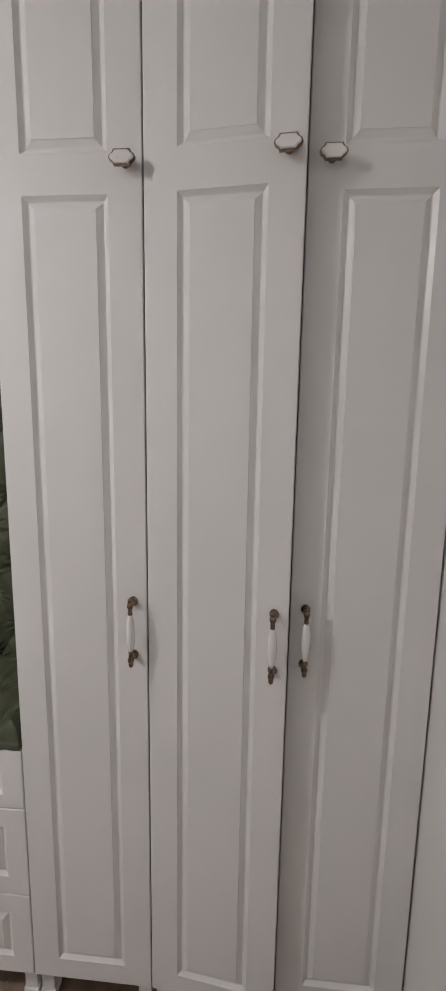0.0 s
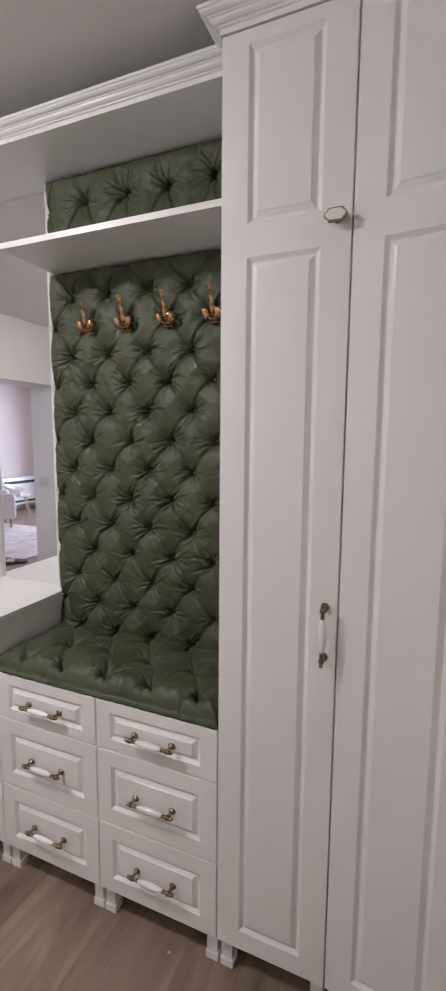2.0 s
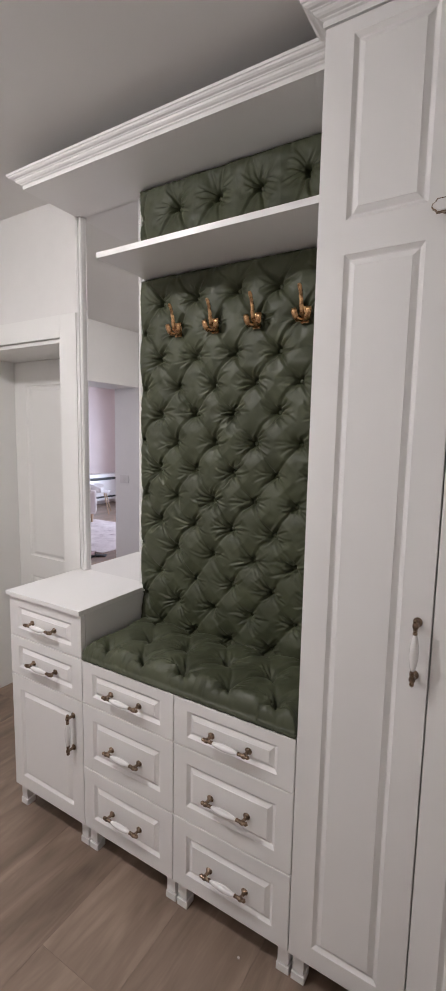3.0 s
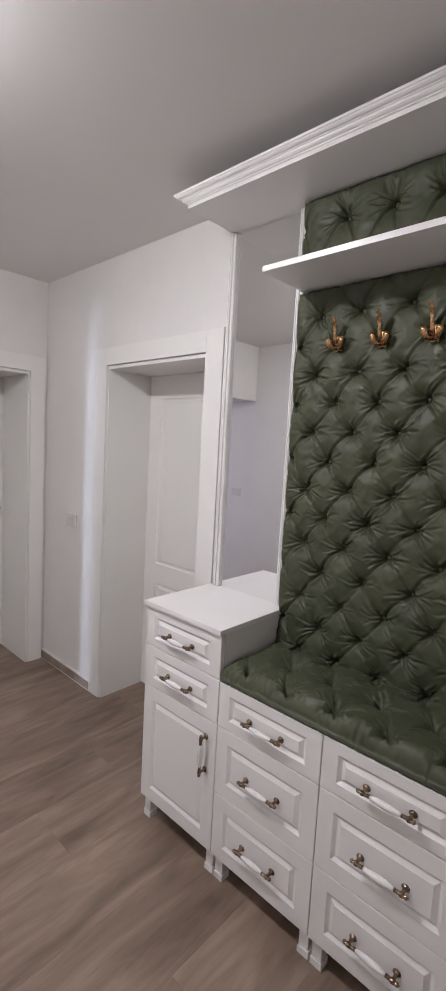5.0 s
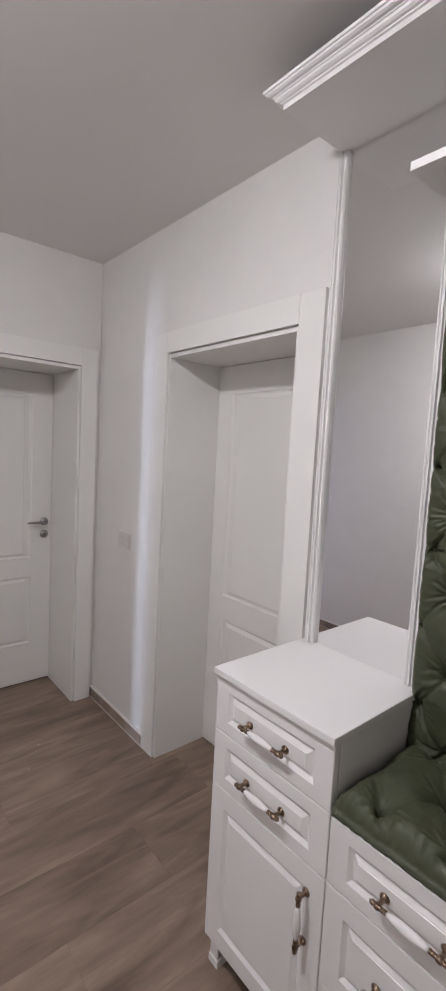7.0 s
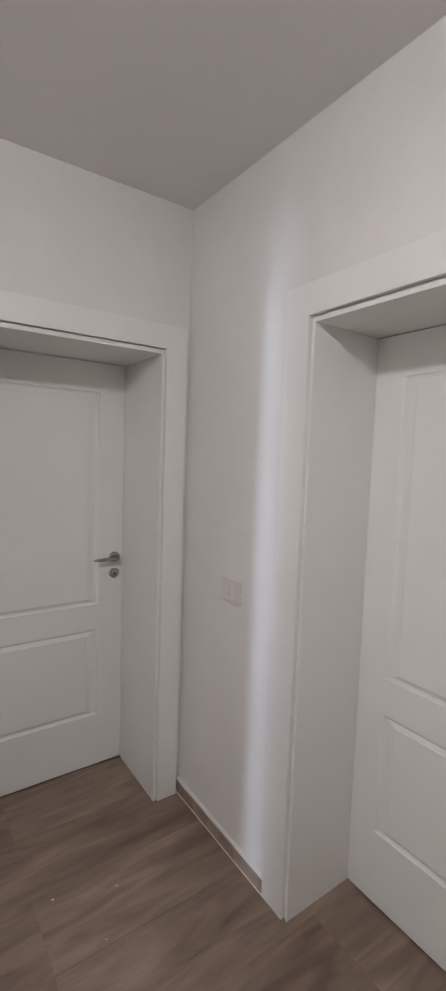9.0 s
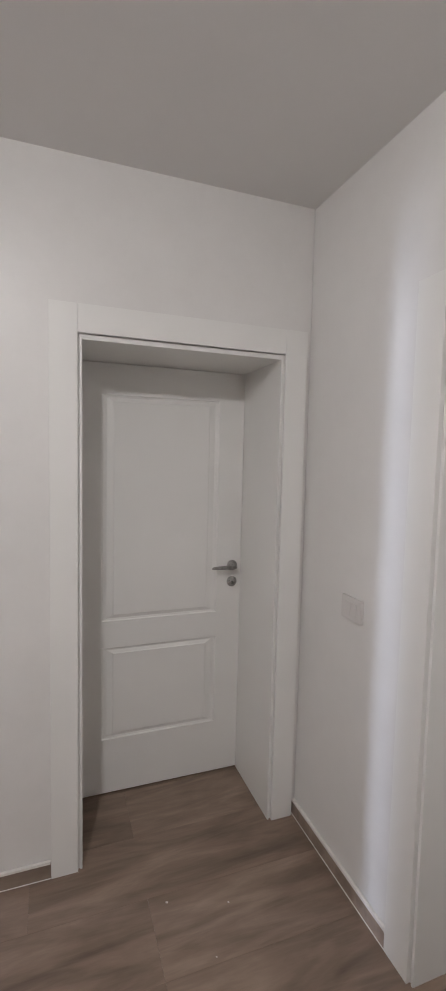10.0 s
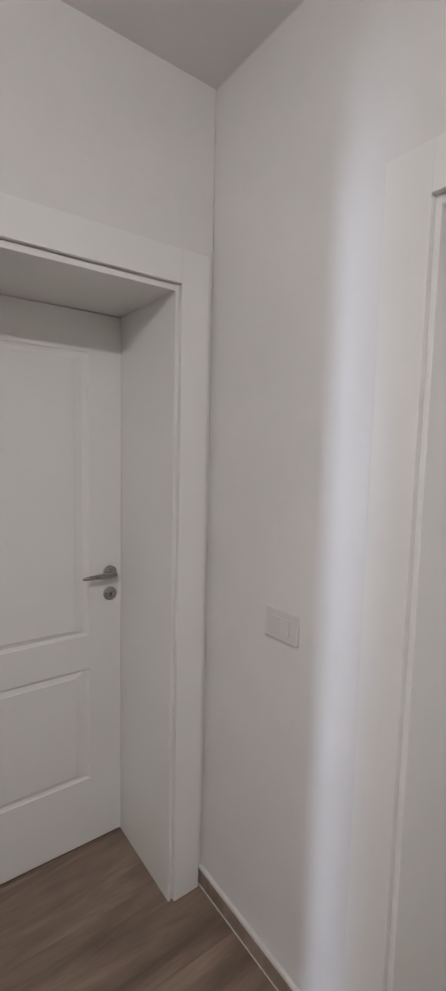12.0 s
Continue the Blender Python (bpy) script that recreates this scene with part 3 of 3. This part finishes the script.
place("cornice", mesh_from("cornice", *sweep(CORNICE, [(CAN_X, NORTH - 0.001), (CAN_X, CAN_Y), (X3 - 0.001, CAN_Y)], CAN_Z)), MAT_LACQUER, canopy, "stepped white cornice moulding")
top = tagged(part("wardrobe_top", boxes((X3, X3 + 3 * TALL_W, FRONT + 0.002, NORTH - 0.001, TALL_TOP + 0.001, TALL_TOP + 0.02)), MAT_LACQUER, None), "white top board of the wardrobe row", "top board")
place("cornice", mesh_from("cornice", *sweep(CORNICE, [(X3, NORTH - 0.001), (X3, FRONT), (X3 + 3 * TALL_W, FRONT)], TALL_TOP + 0.001)), MAT_LACQUER, top, "stepped white cornice moulding")
tagged(part("shelf", boxes((-1.428, X3 - 0.001, 1.648, 1.930, 2.178, 2.197), bevel=0.0012), MAT_LACQUER, None), "white hat shelf above the coat hooks", "shelf")

# ---- mirror ----
mirror = thing("wall_mirror", (0, NORTH, 0), "tall narrow mirror in white fluted strips above the chest", "mirror")
part("glass", boxes((-1.806, -1.484, -0.020, -0.012, 0.9555, 2.4975)), MAT_MIRROR, mirror, "silvered mirror glass")
part("backing", boxes((-1.842, -1.450, -0.0115, -0.001, 0.955, 2.498)), MAT_CARCASS, mirror)
for a, b in ((-1.843, -1.8065), (-1.4835, -1.450)):
    w = b - a
    flute = [(0, 0), (0, 0.020), (0.10, 0.026), (0.22, 0.026), (0.27, 0.022), (0.36, 0.022), (0.42, 0.030), (0.58, 0.030), (0.64, 0.022), (0.73, 0.022), (0.78, 0.026), (0.90, 0.026), (1.0, 0.020), (1.0, 0)]
    vs = [(a + w * u, -d - 0.0118, z) for z in (0.955, 2.498) for u, d in flute]
    n = len(flute)
    fs = [(i, (i + 1) % n, n + (i + 1) % n, n + i) for i in range(n)] + [tuple(range(n)), tuple(range(n, 2 * n))]
    place("frame_strip", mesh_from("frame_strip", vs, fs), MAT_LACQUER, mirror, "white fluted strip")

# ---- tufted upholstery ----
TDX, TDZ = 0.166, 0.2088        # spacing of buttons along a row, and of two rows apart


def soft_noise(rnd, X, Z, size):
    """Smooth random relief between -1 and 1, with lumps of about the given size."""
    nx, nz = int(X.max() / size) + 3, int(Z.max() / size) + 3
    g = rnd.uniform(-1, 1, (nz, nx))
    u, v = X / size, Z / size
    i, j = u.astype(int), v.astype(int)
    fu, fv = u - i, v - j
    fu, fv = fu * fu * (3 - 2 * fu), fv * fv * (3 - 2 * fv)
    return (g[j, i] * (1 - fu) + g[j, i + 1] * fu) * (1 - fv) + (g[j + 1, i] * (1 - fu) + g[j + 1, i + 1] * fu) * fv


def tufted(w, h, cell, origin, dx, dz, height, deep, seed, trim=0.035, edge=0.4, back=0.012, gather=0.0, taut=0.8):
    """A padded board: (x, z) grid whose buttons sit on a diamond lattice. The padding swells between them, creases run from button to button
    and fans of folds run out from each. Returns verts, faces and buttons (x, z, y)."""
    rnd = np.random.default_rng(seed)
    nx, nz = max(2, round(w / cell)), max(2, round(h / cell))
    X, Z = np.meshgrid(np.linspace(0, w, nx + 1), np.linspace(0, h, nz + 1))
    ox, oz = origin
    knots = {}
    for k in range(math.floor(-oz / (dz / 2)) - 1, math.ceil((h - oz) / (dz / 2)) + 2):
        for i in range(math.floor(-ox / dx) - 2, math.ceil((w - ox) / dx) + 2):
            x = ox + dx * (i + (0.5 if k % 2 else 0)) + rnd.uniform(-0.006, 0.006)
            z = oz + dz / 2 * k + rnd.uniform(-0.005, 0.005)
            if -0.10 < x < w + 0.10 and -0.10 < z < h + 0.10:
                knots[i, k] = (x, z, 0.016 < x < w - 0.016 and 0.016 < z < h - 0.016)
    Y = np.ones_like(X)

    def window(x, z, r):
        i0, i1 = max(0, int((x - r) / w * nx)), min(nx + 1, int((x + r) / w * nx) + 2)
        j0, j1 = max(0, int((z - r) / h * nz)), min(nz + 1, int((z + r) / h * nz) + 2)
        return (slice(j0, j1), slice(i0, i1)) if i1 > i0 and j1 > j0 else None

    def crease(ax, az, bx, bz, wide, amount, bow, fade, lip=0.45):
        """A fold from a to b, sharp on one flank and with a rolled lip on the other, bowed sideways."""
        mx, mz, ln = (ax + bx) / 2, (az + bz) / 2, math.hypot(bx - ax, bz - az)
        s = window(mx, mz, ln / 2 + 0.03)
        if s is None:
            return
        tx, tz = (bx - ax) / ln, (bz - az) / ln
        px, pz = X[s] - ax, Z[s] - az
        t = (px * tx + pz * tz) / ln
        d = px * -tz + pz * tx - bow * ln * np.clip(t, 0, 1) * (1 - np.clip(t, 0, 1)) * 4
        along = np.where((t > -0.05) & (t < 1.05), fade(np.clip(t, 0, 1)), 0.0)
        Y[s] += amount * along * (lip * np.exp(-((d - 1.9 * wide) / (1.3 * wide)) ** 2) - np.exp(-(d / wide) ** 2))

    # swelling: drawn in round every button and along the lines between neighbours
    pull = np.zeros_like(X)
    for x, z, real in knots.values():
        s = window(x, z, 0.15)
        if s is None:
            continue
        r = np.hypot(X[s] - x, (Z[s] - z) * 0.92)
        f = 1.0 if real else 0.55
        pull[s] = np.maximum(pull[s], f * (0.50 * np.exp(-(r / 0.050) ** 1.1) + 0.40 * np.exp(-(r / 0.0125) ** 1.4)))
    Y = height * (1 + 0.07 * soft_noise(rnd, X, Z, 0.09)) - deep * pull
    for (i, k), (x, z, real) in knots.items():
        for di in ((0, 1) if k % 2 else (-1, 0)):
            q = knots.get((i + di, k + 1))
            if q is None:
                continue
            st = rnd.uniform(0.35, 1.0)
            crease(x, z, q[0], q[1], 0.016, 0.09 * height, 0, lambda t: 0.75 + 0.25 * np.cos(2 * np.pi * t), 0.0)
            crease(x, z, q[0], q[1], 0.0050, 0.0100 * st, rnd.uniform(-0.09, 0.09), lambda t: 0.35 + 0.65 * np.abs(1 - 2 * t), 0.35)
    # fans of folds out of every button, longest sideways along the diagonals
    for x, z, real in knots.values():
        if not real:
            continue
        lively = rnd.uniform(0.55, 1.2)
        for base in (0.55, 2.60, 3.62, 5.80):
            count = int(rnd.integers(2, 6))
            lean = rnd.uniform(-0.2, 0.2)
            for n in range(count):
                # folds of one fan lie side by side and spread as they leave the button
                f = (n + 0.5) / count - 0.5
                a = base + lean + 0.85 * f + rnd.uniform(-0.08, 0.08)
                ln = rnd.uniform(0.038, 0.082) * (0.7 + 0.4 * abs(math.cos(a)))
                off = 0.020 * f
                sx, sz = x + 0.007 * math.cos(a) - off * math.sin(a), z + 0.007 * math.sin(a) + off * math.cos(a)
                crease(sx, sz, sx + ln * math.cos(a), sz + ln * math.sin(a), rnd.uniform(0.0030, 0.0046), rnd.uniform(0.0055, 0.0105) * lively,
                       rnd.uniform(-0.14, 0.14), lambda t: np.minimum(1, t * 6) * (1 - t) ** 1.1, 0.75)
        for n in range(int(rnd.integers(1, 4))):
            a = -1.57 + rnd.uniform(-0.5, 0.5)
            ln = rnd.uniform(0.025, 0.055)
            crease(x, z, x + ln * math.cos(a), z + ln * math.sin(a), 0.0032, 0.0040 * lively, rnd.uniform(-0.1, 0.1), lambda t: np.minimum(1, t * 6) * (1 - t), 0.7)
    Y += 0.0016 * soft_noise(rnd, X, Z, 0.022)
    ex = np.minimum(np.minimum(X, w - X), np.minimum(Z, h - Z))
    # drawn over the border, with short gathers along it
    k = np.clip(1 - ex / 0.045, 0, 1) ** 1.5
    Y += (0.80 * height - Y) * k * taut
    run = np.where(np.minimum(X, w - X) < np.minimum(Z, h - Z), Z, X)
    ripple = soft_noise(rnd, run, 0 * run + 0.005, 0.011) + 0.6 * soft_noise(rnd, run, 0 * run + 0.003, 0.030)
    Y += gather * ripple * np.clip(1 - ex / 0.055, 0, 1)
    Y *= np.where(ex < trim, np.sqrt(np.clip(1 - (1 - ex / trim) ** 2, 0, 1)) * (1 - edge) + edge, 1.0)
    Y = np.maximum(Y, 0.002)
    # the border itself runs unevenly, drawn in a little by every gather
    inward = 0.5 * gather * np.abs(ripple)
    X = X + inward * (np.clip(1 - X / 0.05, 0, 1) - np.clip(1 - (w - X) / 0.05, 0, 1))
    Z = Z + inward * (np.clip(1 - Z / 0.05, 0, 1) - np.clip(1 - (h - Z) / 0.05, 0, 1))
    vs = [(float(x), -float(y), float(z)) for x, y, z in zip(X.ravel(), Y.ravel(), Z.ravel())]
    fs = [(j * (nx + 1) + i, j * (nx + 1) + i + 1, (j + 1) * (nx + 1) + i + 1, (j + 1) * (nx + 1) + i) for j in range(nz) for i in range(nx)]
    base = len(vs)
    rim = [i for i in range(nx + 1)] + [j * (nx + 1) + nx for j in range(1, nz + 1)] + [nz * (nx + 1) + i for i in range(nx - 1, -1, -1)] + [j * (nx + 1) for j in range(nz - 1, 0, -1)]
    vs += [(vs[i][0], back, vs[i][2]) for i in rim]
    n = len(rim)
    fs += [(rim[k], rim[(k + 1) % n], base + (k + 1) % n, base + k) for k in range(n)]
    fs.append(tuple(base + k for k in range(n)))
    spots = [(x, z, float(Y[round(z / h * nz), round(x / w * nx)])) for x, z, real in knots.values() if real]
    return vs, fs, spots


BUTTON = mesh_from("button", *lathe([(0.0080, 0.004), (0.0088, -0.001), (0.0074, -0.0042), (0.004, -0.0058), (0.001, -0.0062)], 14, "Y"), smooth=True)
BUTTON.materials.append(MAT_VELVET)


def plain_mesh(name, vs, fs):
    me = bpy.data.meshes.new(name)
    me.from_pydata([tuple(v) for v in vs], [], fs)
    for p in me.polygons:
        p.use_smooth = True
    return me


def upholstery(name, m, w, h, origin, seed, label, height=0.060, deep=0.046, dx=TDX, dz=TDZ, cell=0.0030, trim=0.018, edge=0.4, back=0.012, gather=0.004, taut=0.7):
    t = new(name)
    t.matrix_basis = m
    t.empty_display_size = 0.05
    tagged(t, label, "upholstery")
    vs, fs, spots = tufted(w, h, cell, origin, dx, dz, height, deep, seed, trim=trim, edge=edge, back=back, gather=gather, taut=taut)
    place("padding", plain_mesh("padding", vs, fs), MAT_VELVET, t)
    for x, z, y in spots:
        place("button", BUTTON, MAT_VELVET, t, "", Matrix.Translation((x, -y - 0.0065, z)))
    return t


PX0, PX1 = -1.447, X3 - 0.002
upholstery("upholstered_back_panel", pose(PX0, 1.932, 0.785), PX1 - PX0, 2.176 - 0.785, (-1.017 - PX0, 1.036 - 0.785), 3, "deep-buttoned olive velvet back panel behind the bench")
upholstery("upholstered_top_panel", pose(PX0, 1.932, 2.199), PX1 - PX0, CAN_Z - 0.001 - 2.199, (-1.104 - PX0, 2.401 - 2.199), 5, "deep-buttoned olive velvet panel above the shelf", dz=0.40)
# the seat cushion lies flat: its face looks up
upholstery("bench_cushion", pose(X1 + 0.002, FRONT - 0.002, 0.769, -90, 0, 0), X3 - X1 - 0.004, 0.345, (-1.018 - X1, 0.052), 8,
           "deep-buttoned olive velvet seat cushion on the drawer units", height=0.076, deep=0.048, dx=0.166, dz=0.266, trim=0.048, edge=0.03, back=0.001, gather=0.0085, taut=0.35)

# ---- coat hooks ----
def blade(points, halves, thick, segs=12):
    """A cast prong: an oval bar along points, each with its half width across x, and a half thickness."""
    vs, fs = [], []
    pts = [Vector(p) for p in points]
    for k, p in enumerate(pts):
        d = (pts[min(k + 1, len(pts) - 1)] - pts[max(k - 1, 0)]).normalized()
        side = (Vector((1, 0, 0)) - d * d.x).normalized()
        up = side.cross(d)
        for i in range(segs):
            a = 2 * math.pi * i / segs
            vs.append(p + halves[k] * math.cos(a) * side + thick[k] * math.sin(a) * up)
    for k in range(len(pts) - 1):
        fs += [(k * segs + i, k * segs + (i + 1) % segs, (k + 1) * segs + (i + 1) % segs, (k + 1) * segs + i) for i in range(segs)]
    fs += [tuple(range(segs)), tuple((len(pts) - 1) * segs + i for i in range(segs))]
    return vs, fs


def hook_meshes():
    plate = boxes((-0.014, 0.014, -0.006, 0.0, -0.030, 0.022), bevel=0.0025)
    me = bpy.data.meshes.new("plate")
    plate.to_mesh(me)
    plate.free()
    tall = blade([(0, -0.003, -0.006), (0, -0.014, -0.012), (0, -0.027, -0.006), (0, -0.035, 0.012), (0, -0.039, 0.034), (0, -0.046, 0.056), (0, -0.057, 0.072), (0, -0.061, 0.076)],
                 [0.009, 0.0095, 0.009, 0.0078, 0.0064, 0.0062, 0.0070, 0.004], [0.006, 0.007, 0.007, 0.0056, 0.0046, 0.0044, 0.0042, 0.002])
    left = blade([(-0.002, -0.004, -0.010), (-0.007, -0.015, -0.020), (-0.015, -0.026, -0.021), (-0.021, -0.033, -0.011), (-0.024, -0.036, 0.003), (-0.025, -0.038, 0.012)],
                 [0.009, 0.010, 0.0105, 0.0105, 0.0105, 0.009], [0.006, 0.0065, 0.0065, 0.006, 0.0048, 0.003])
    right = ([Vector((-p[0], p[1], p[2])) for p in left[0]], left[1])
    me.materials.append(MAT_GOLD)
    a, b, c = mesh_from("upper_prong", *tall, smooth=True), mesh_from("lower_prong", *left, smooth=True), mesh_from("lower_prong", *right, smooth=True)
    return me, a, b, c


HOOK = hook_meshes()
hook = thing("coat_hook", (-1.252, 1.885, 1.974), "aged gold three-pronged coat hook on the velvet panel", "hook", "row of coat hooks")
for nm, me in zip(("plate", "upper_prong", "lower_prong", "lower_prong"), HOOK):
    place(nm, me, MAT_GOLD, hook)
for x in (-1.091, -0.926, -0.755):
    copy_thing(hook, pose(x, 1.885, 1.972))

# ---- living room, seen through the opening and in the mirror ----
rug = tagged(part("rug", boxes((-7.0, -4.75, -2.75, -1.0, 0.0, 0.012), bevel=0.004), MAT_RUG, None), "pale patterned living-room rug", "rug")

arm = thing("armchair", (-7.0, -2.45, 0), "cream upholstered armchair with rounded arms", "armchair", turn=35)
part("seat", boxes((-0.30, 0.30, -0.36, 0.30, 0.16, 0.42), bevel=0.05), MAT_FABRIC, arm, smooth=True)
part("backrest", boxes((-0.38, 0.38, 0.22, 0.42, 0.16, 0.86), bevel=0.08), MAT_FABRIC, arm, smooth=True)
part("armrest", boxes((-0.42, -0.27, -0.38, 0.32, 0.16, 0.60), bevel=0.065), MAT_FABRIC, arm, smooth=True)
part("armrest", boxes((0.27, 0.42, -0.38, 0.32, 0.16, 0.60), bevel=0.065), MAT_FABRIC, arm, smooth=True)
for x in (-0.32, 0.32):
    for y in (-0.30, 0.30):
        place("leg", mesh_from("leg", *lathe([(0.018, 0.0), (0.03, 0.17)], 12)), MAT_OAK, arm, "dark turned leg", Matrix.Translation((x, y, 0)))

shell = thing("shell_chair", (-7.25, -3.35, 0), "white plastic shell chair on slim oak legs", "chair", turn=50)
seat_pts, seat_faces, NU, NV = [], [], 18, 10
for j in range(NV + 1):
    for i in range(NU + 1):
        a = math.pi * (1.12 * i / NU - 0.06)
        f = j / NV
        rad = 0.12 + 0.17 * min(1, f * 1.6)
        seat_pts.append((rad * 1.12 * math.cos(a), rad * math.sin(a) * 0.95 - 0.02, 0.44 + 0.36 * max(0, f - 0.35) ** 1.2 * (0.55 + 0.45 * math.sin(a))))
for j in range(NV):
    for i in range(NU):
        q = j * (NU + 1) + i
        seat_faces.append((q, q + 1, q + NU + 2, q + NU + 1))
bucket = place("seat", mesh_from("seat", seat_pts, seat_faces, True), MAT_PLASTIC, shell)
solid = bucket.modifiers.new("thickness", "SOLIDIFY")
solid.thickness = 0.01
part("seat_pan", boxes((-0.21, 0.21, -0.21, 0.18, 0.425, 0.445), bevel=0.008), MAT_PLASTIC, shell)
for x in (-1, 1):
    for y in (-1, 1):
        place("leg", mesh_from("leg", *tube([(x * 0.12, y * 0.11, 0.43), (x * 0.22, y * 0.21, 0.0)], [0.014, 0.010], 10)), MAT_OAK, shell, "light oak leg")

conv = thing("wall_convector", (-8.2, -4.2, 0), "white wall heater with a dark top grille", "heater", turn=90)
part("case", boxes((-0.55, 0.55, -0.20, -0.001, 0.10, 0.70), bevel=0.02), MAT_PLASTIC, conv)
part("grille", boxes((-0.50, 0.50, -0.206, -0.198, 0.56, 0.62)), MAT_DARK, conv, "dark louvred outlet")
part("grille", boxes((-0.50, 0.50, -0.206, -0.198, 0.16, 0.20)), MAT_DARK, conv, "dark lower inlet")


def slipper(at, turn, label):
    s = thing("slipper", at, label, "slipper", "pair of slippers", turn=turn)
    part("sole", boxes((-0.045, 0.045, -0.13, 0.13, 0.0, 0.022), bevel=0.010), MAT_BLACKRUBBER, s)
    vs, fs = [], []
    for j in range(5):
        for i in range(9):
            a = math.pi * i / 8
            vs.append((0.046 * math.cos(a), 0.01 + 0.024 * j, 0.02 + (0.048 - 0.006 * j) * math.sin(a)))
    for j in range(4):
        for i in range(8):
            q = j * 9 + i
            fs.append((q, q + 1, q + 10, q + 9))
    o = place("strap", mesh_from("strap", vs, fs, True), MAT_PINK, s, "pale pink strap")
    o.modifiers.new("thickness", "SOLIDIFY").thickness = 0.006


slipper((-4.72, -0.86, 0), 60, "dark slipper with a pale pink strap on the floor")
slipper((-4.82, -0.74, 0), 75, "dark slipper with a pale pink strap on the floor")

# ---- floor tiles, laid lengthwise along y with a third's offset ----
TW, TL, JOINT = 0.29, 1.20, 0.0007
TILE_MESH = {}


def tile(x0, x1, y0, y1):
    w, h = round(x1 - x0 - JOINT, 4), round(y1 - y0 - JOINT, 4)
    if (w, h) not in TILE_MESH:
        e = 0.0002
        vs = [(sx * (w / 2 - d), sy * (h / 2 - d), z) for d, z in ((0, -0.006), (0, -e), (e, 0)) for sx, sy in ((-1, -1), (1, -1), (1, 1), (-1, 1))]
        fs = [(k * 4 + i, k * 4 + (i + 1) % 4, k * 4 + 4 + (i + 1) % 4, k * 4 + 4 + i) for k in (0, 1) for i in range(4)] + [(8, 9, 10, 11)]
        TILE_MESH[w, h] = mesh_from("tile", vs, fs)
    place("tile", TILE_MESH[w, h], MAT_TILE, floor, "", Matrix.Translation(((x0 + x1) / 2, (y0 + y1) / 2, 0)))


x = -1.87 - 22 * TW
while x < EAST + 0.1:
    k = round((x + 1.87) / TW)
    shift = 1.25 - 0.4 * ((k + 1) % 3)
    if k in (-1, -5):
        shift = 1.25
    if k == -6:
        shift = 0.849
    y = shift - 6 * TL
    while y < NORTH + 0.4:
        lo = LIV_S if x < -3.95 else SOUTH - 0.01
        hi = LIV_N if x + TW < -4.05 else NORTH + 0.38
        a, b = max(y, lo), min(y + TL, hi)
        if b - a > 0.02:
            tile(x, min(x + TW, EAST + 0.05), a, b)
        y += TL
    x += TW

# ---- crumbs of plaster left on the floor ----
for n, (cx, cy, size) in enumerate(((-0.753, 1.545, 0.005), (-3.214, 1.522, 0.004), (-3.282, 1.313, 0.005), (-3.05, 1.42, 0.003))):
    rnd = random.Random(20 + n)
    bm = bmesh.new()
    bmesh.ops.create_icosphere(bm, subdivisions=1, radius=size)
    for v in bm.verts:
        v.co *= rnd.uniform(0.7, 1.25)
        v.co.z = max(v.co.z * 0.6, -size * 0.4)
    crumb = part("plaster_crumb", bm, MAT_FABRIC, None, "", pose(cx, cy, size * 0.4, 0, 0, 40 * n))
    tagged(crumb, "small pale plaster crumb on the tile floor", "crumb", "crumbs on the floor")
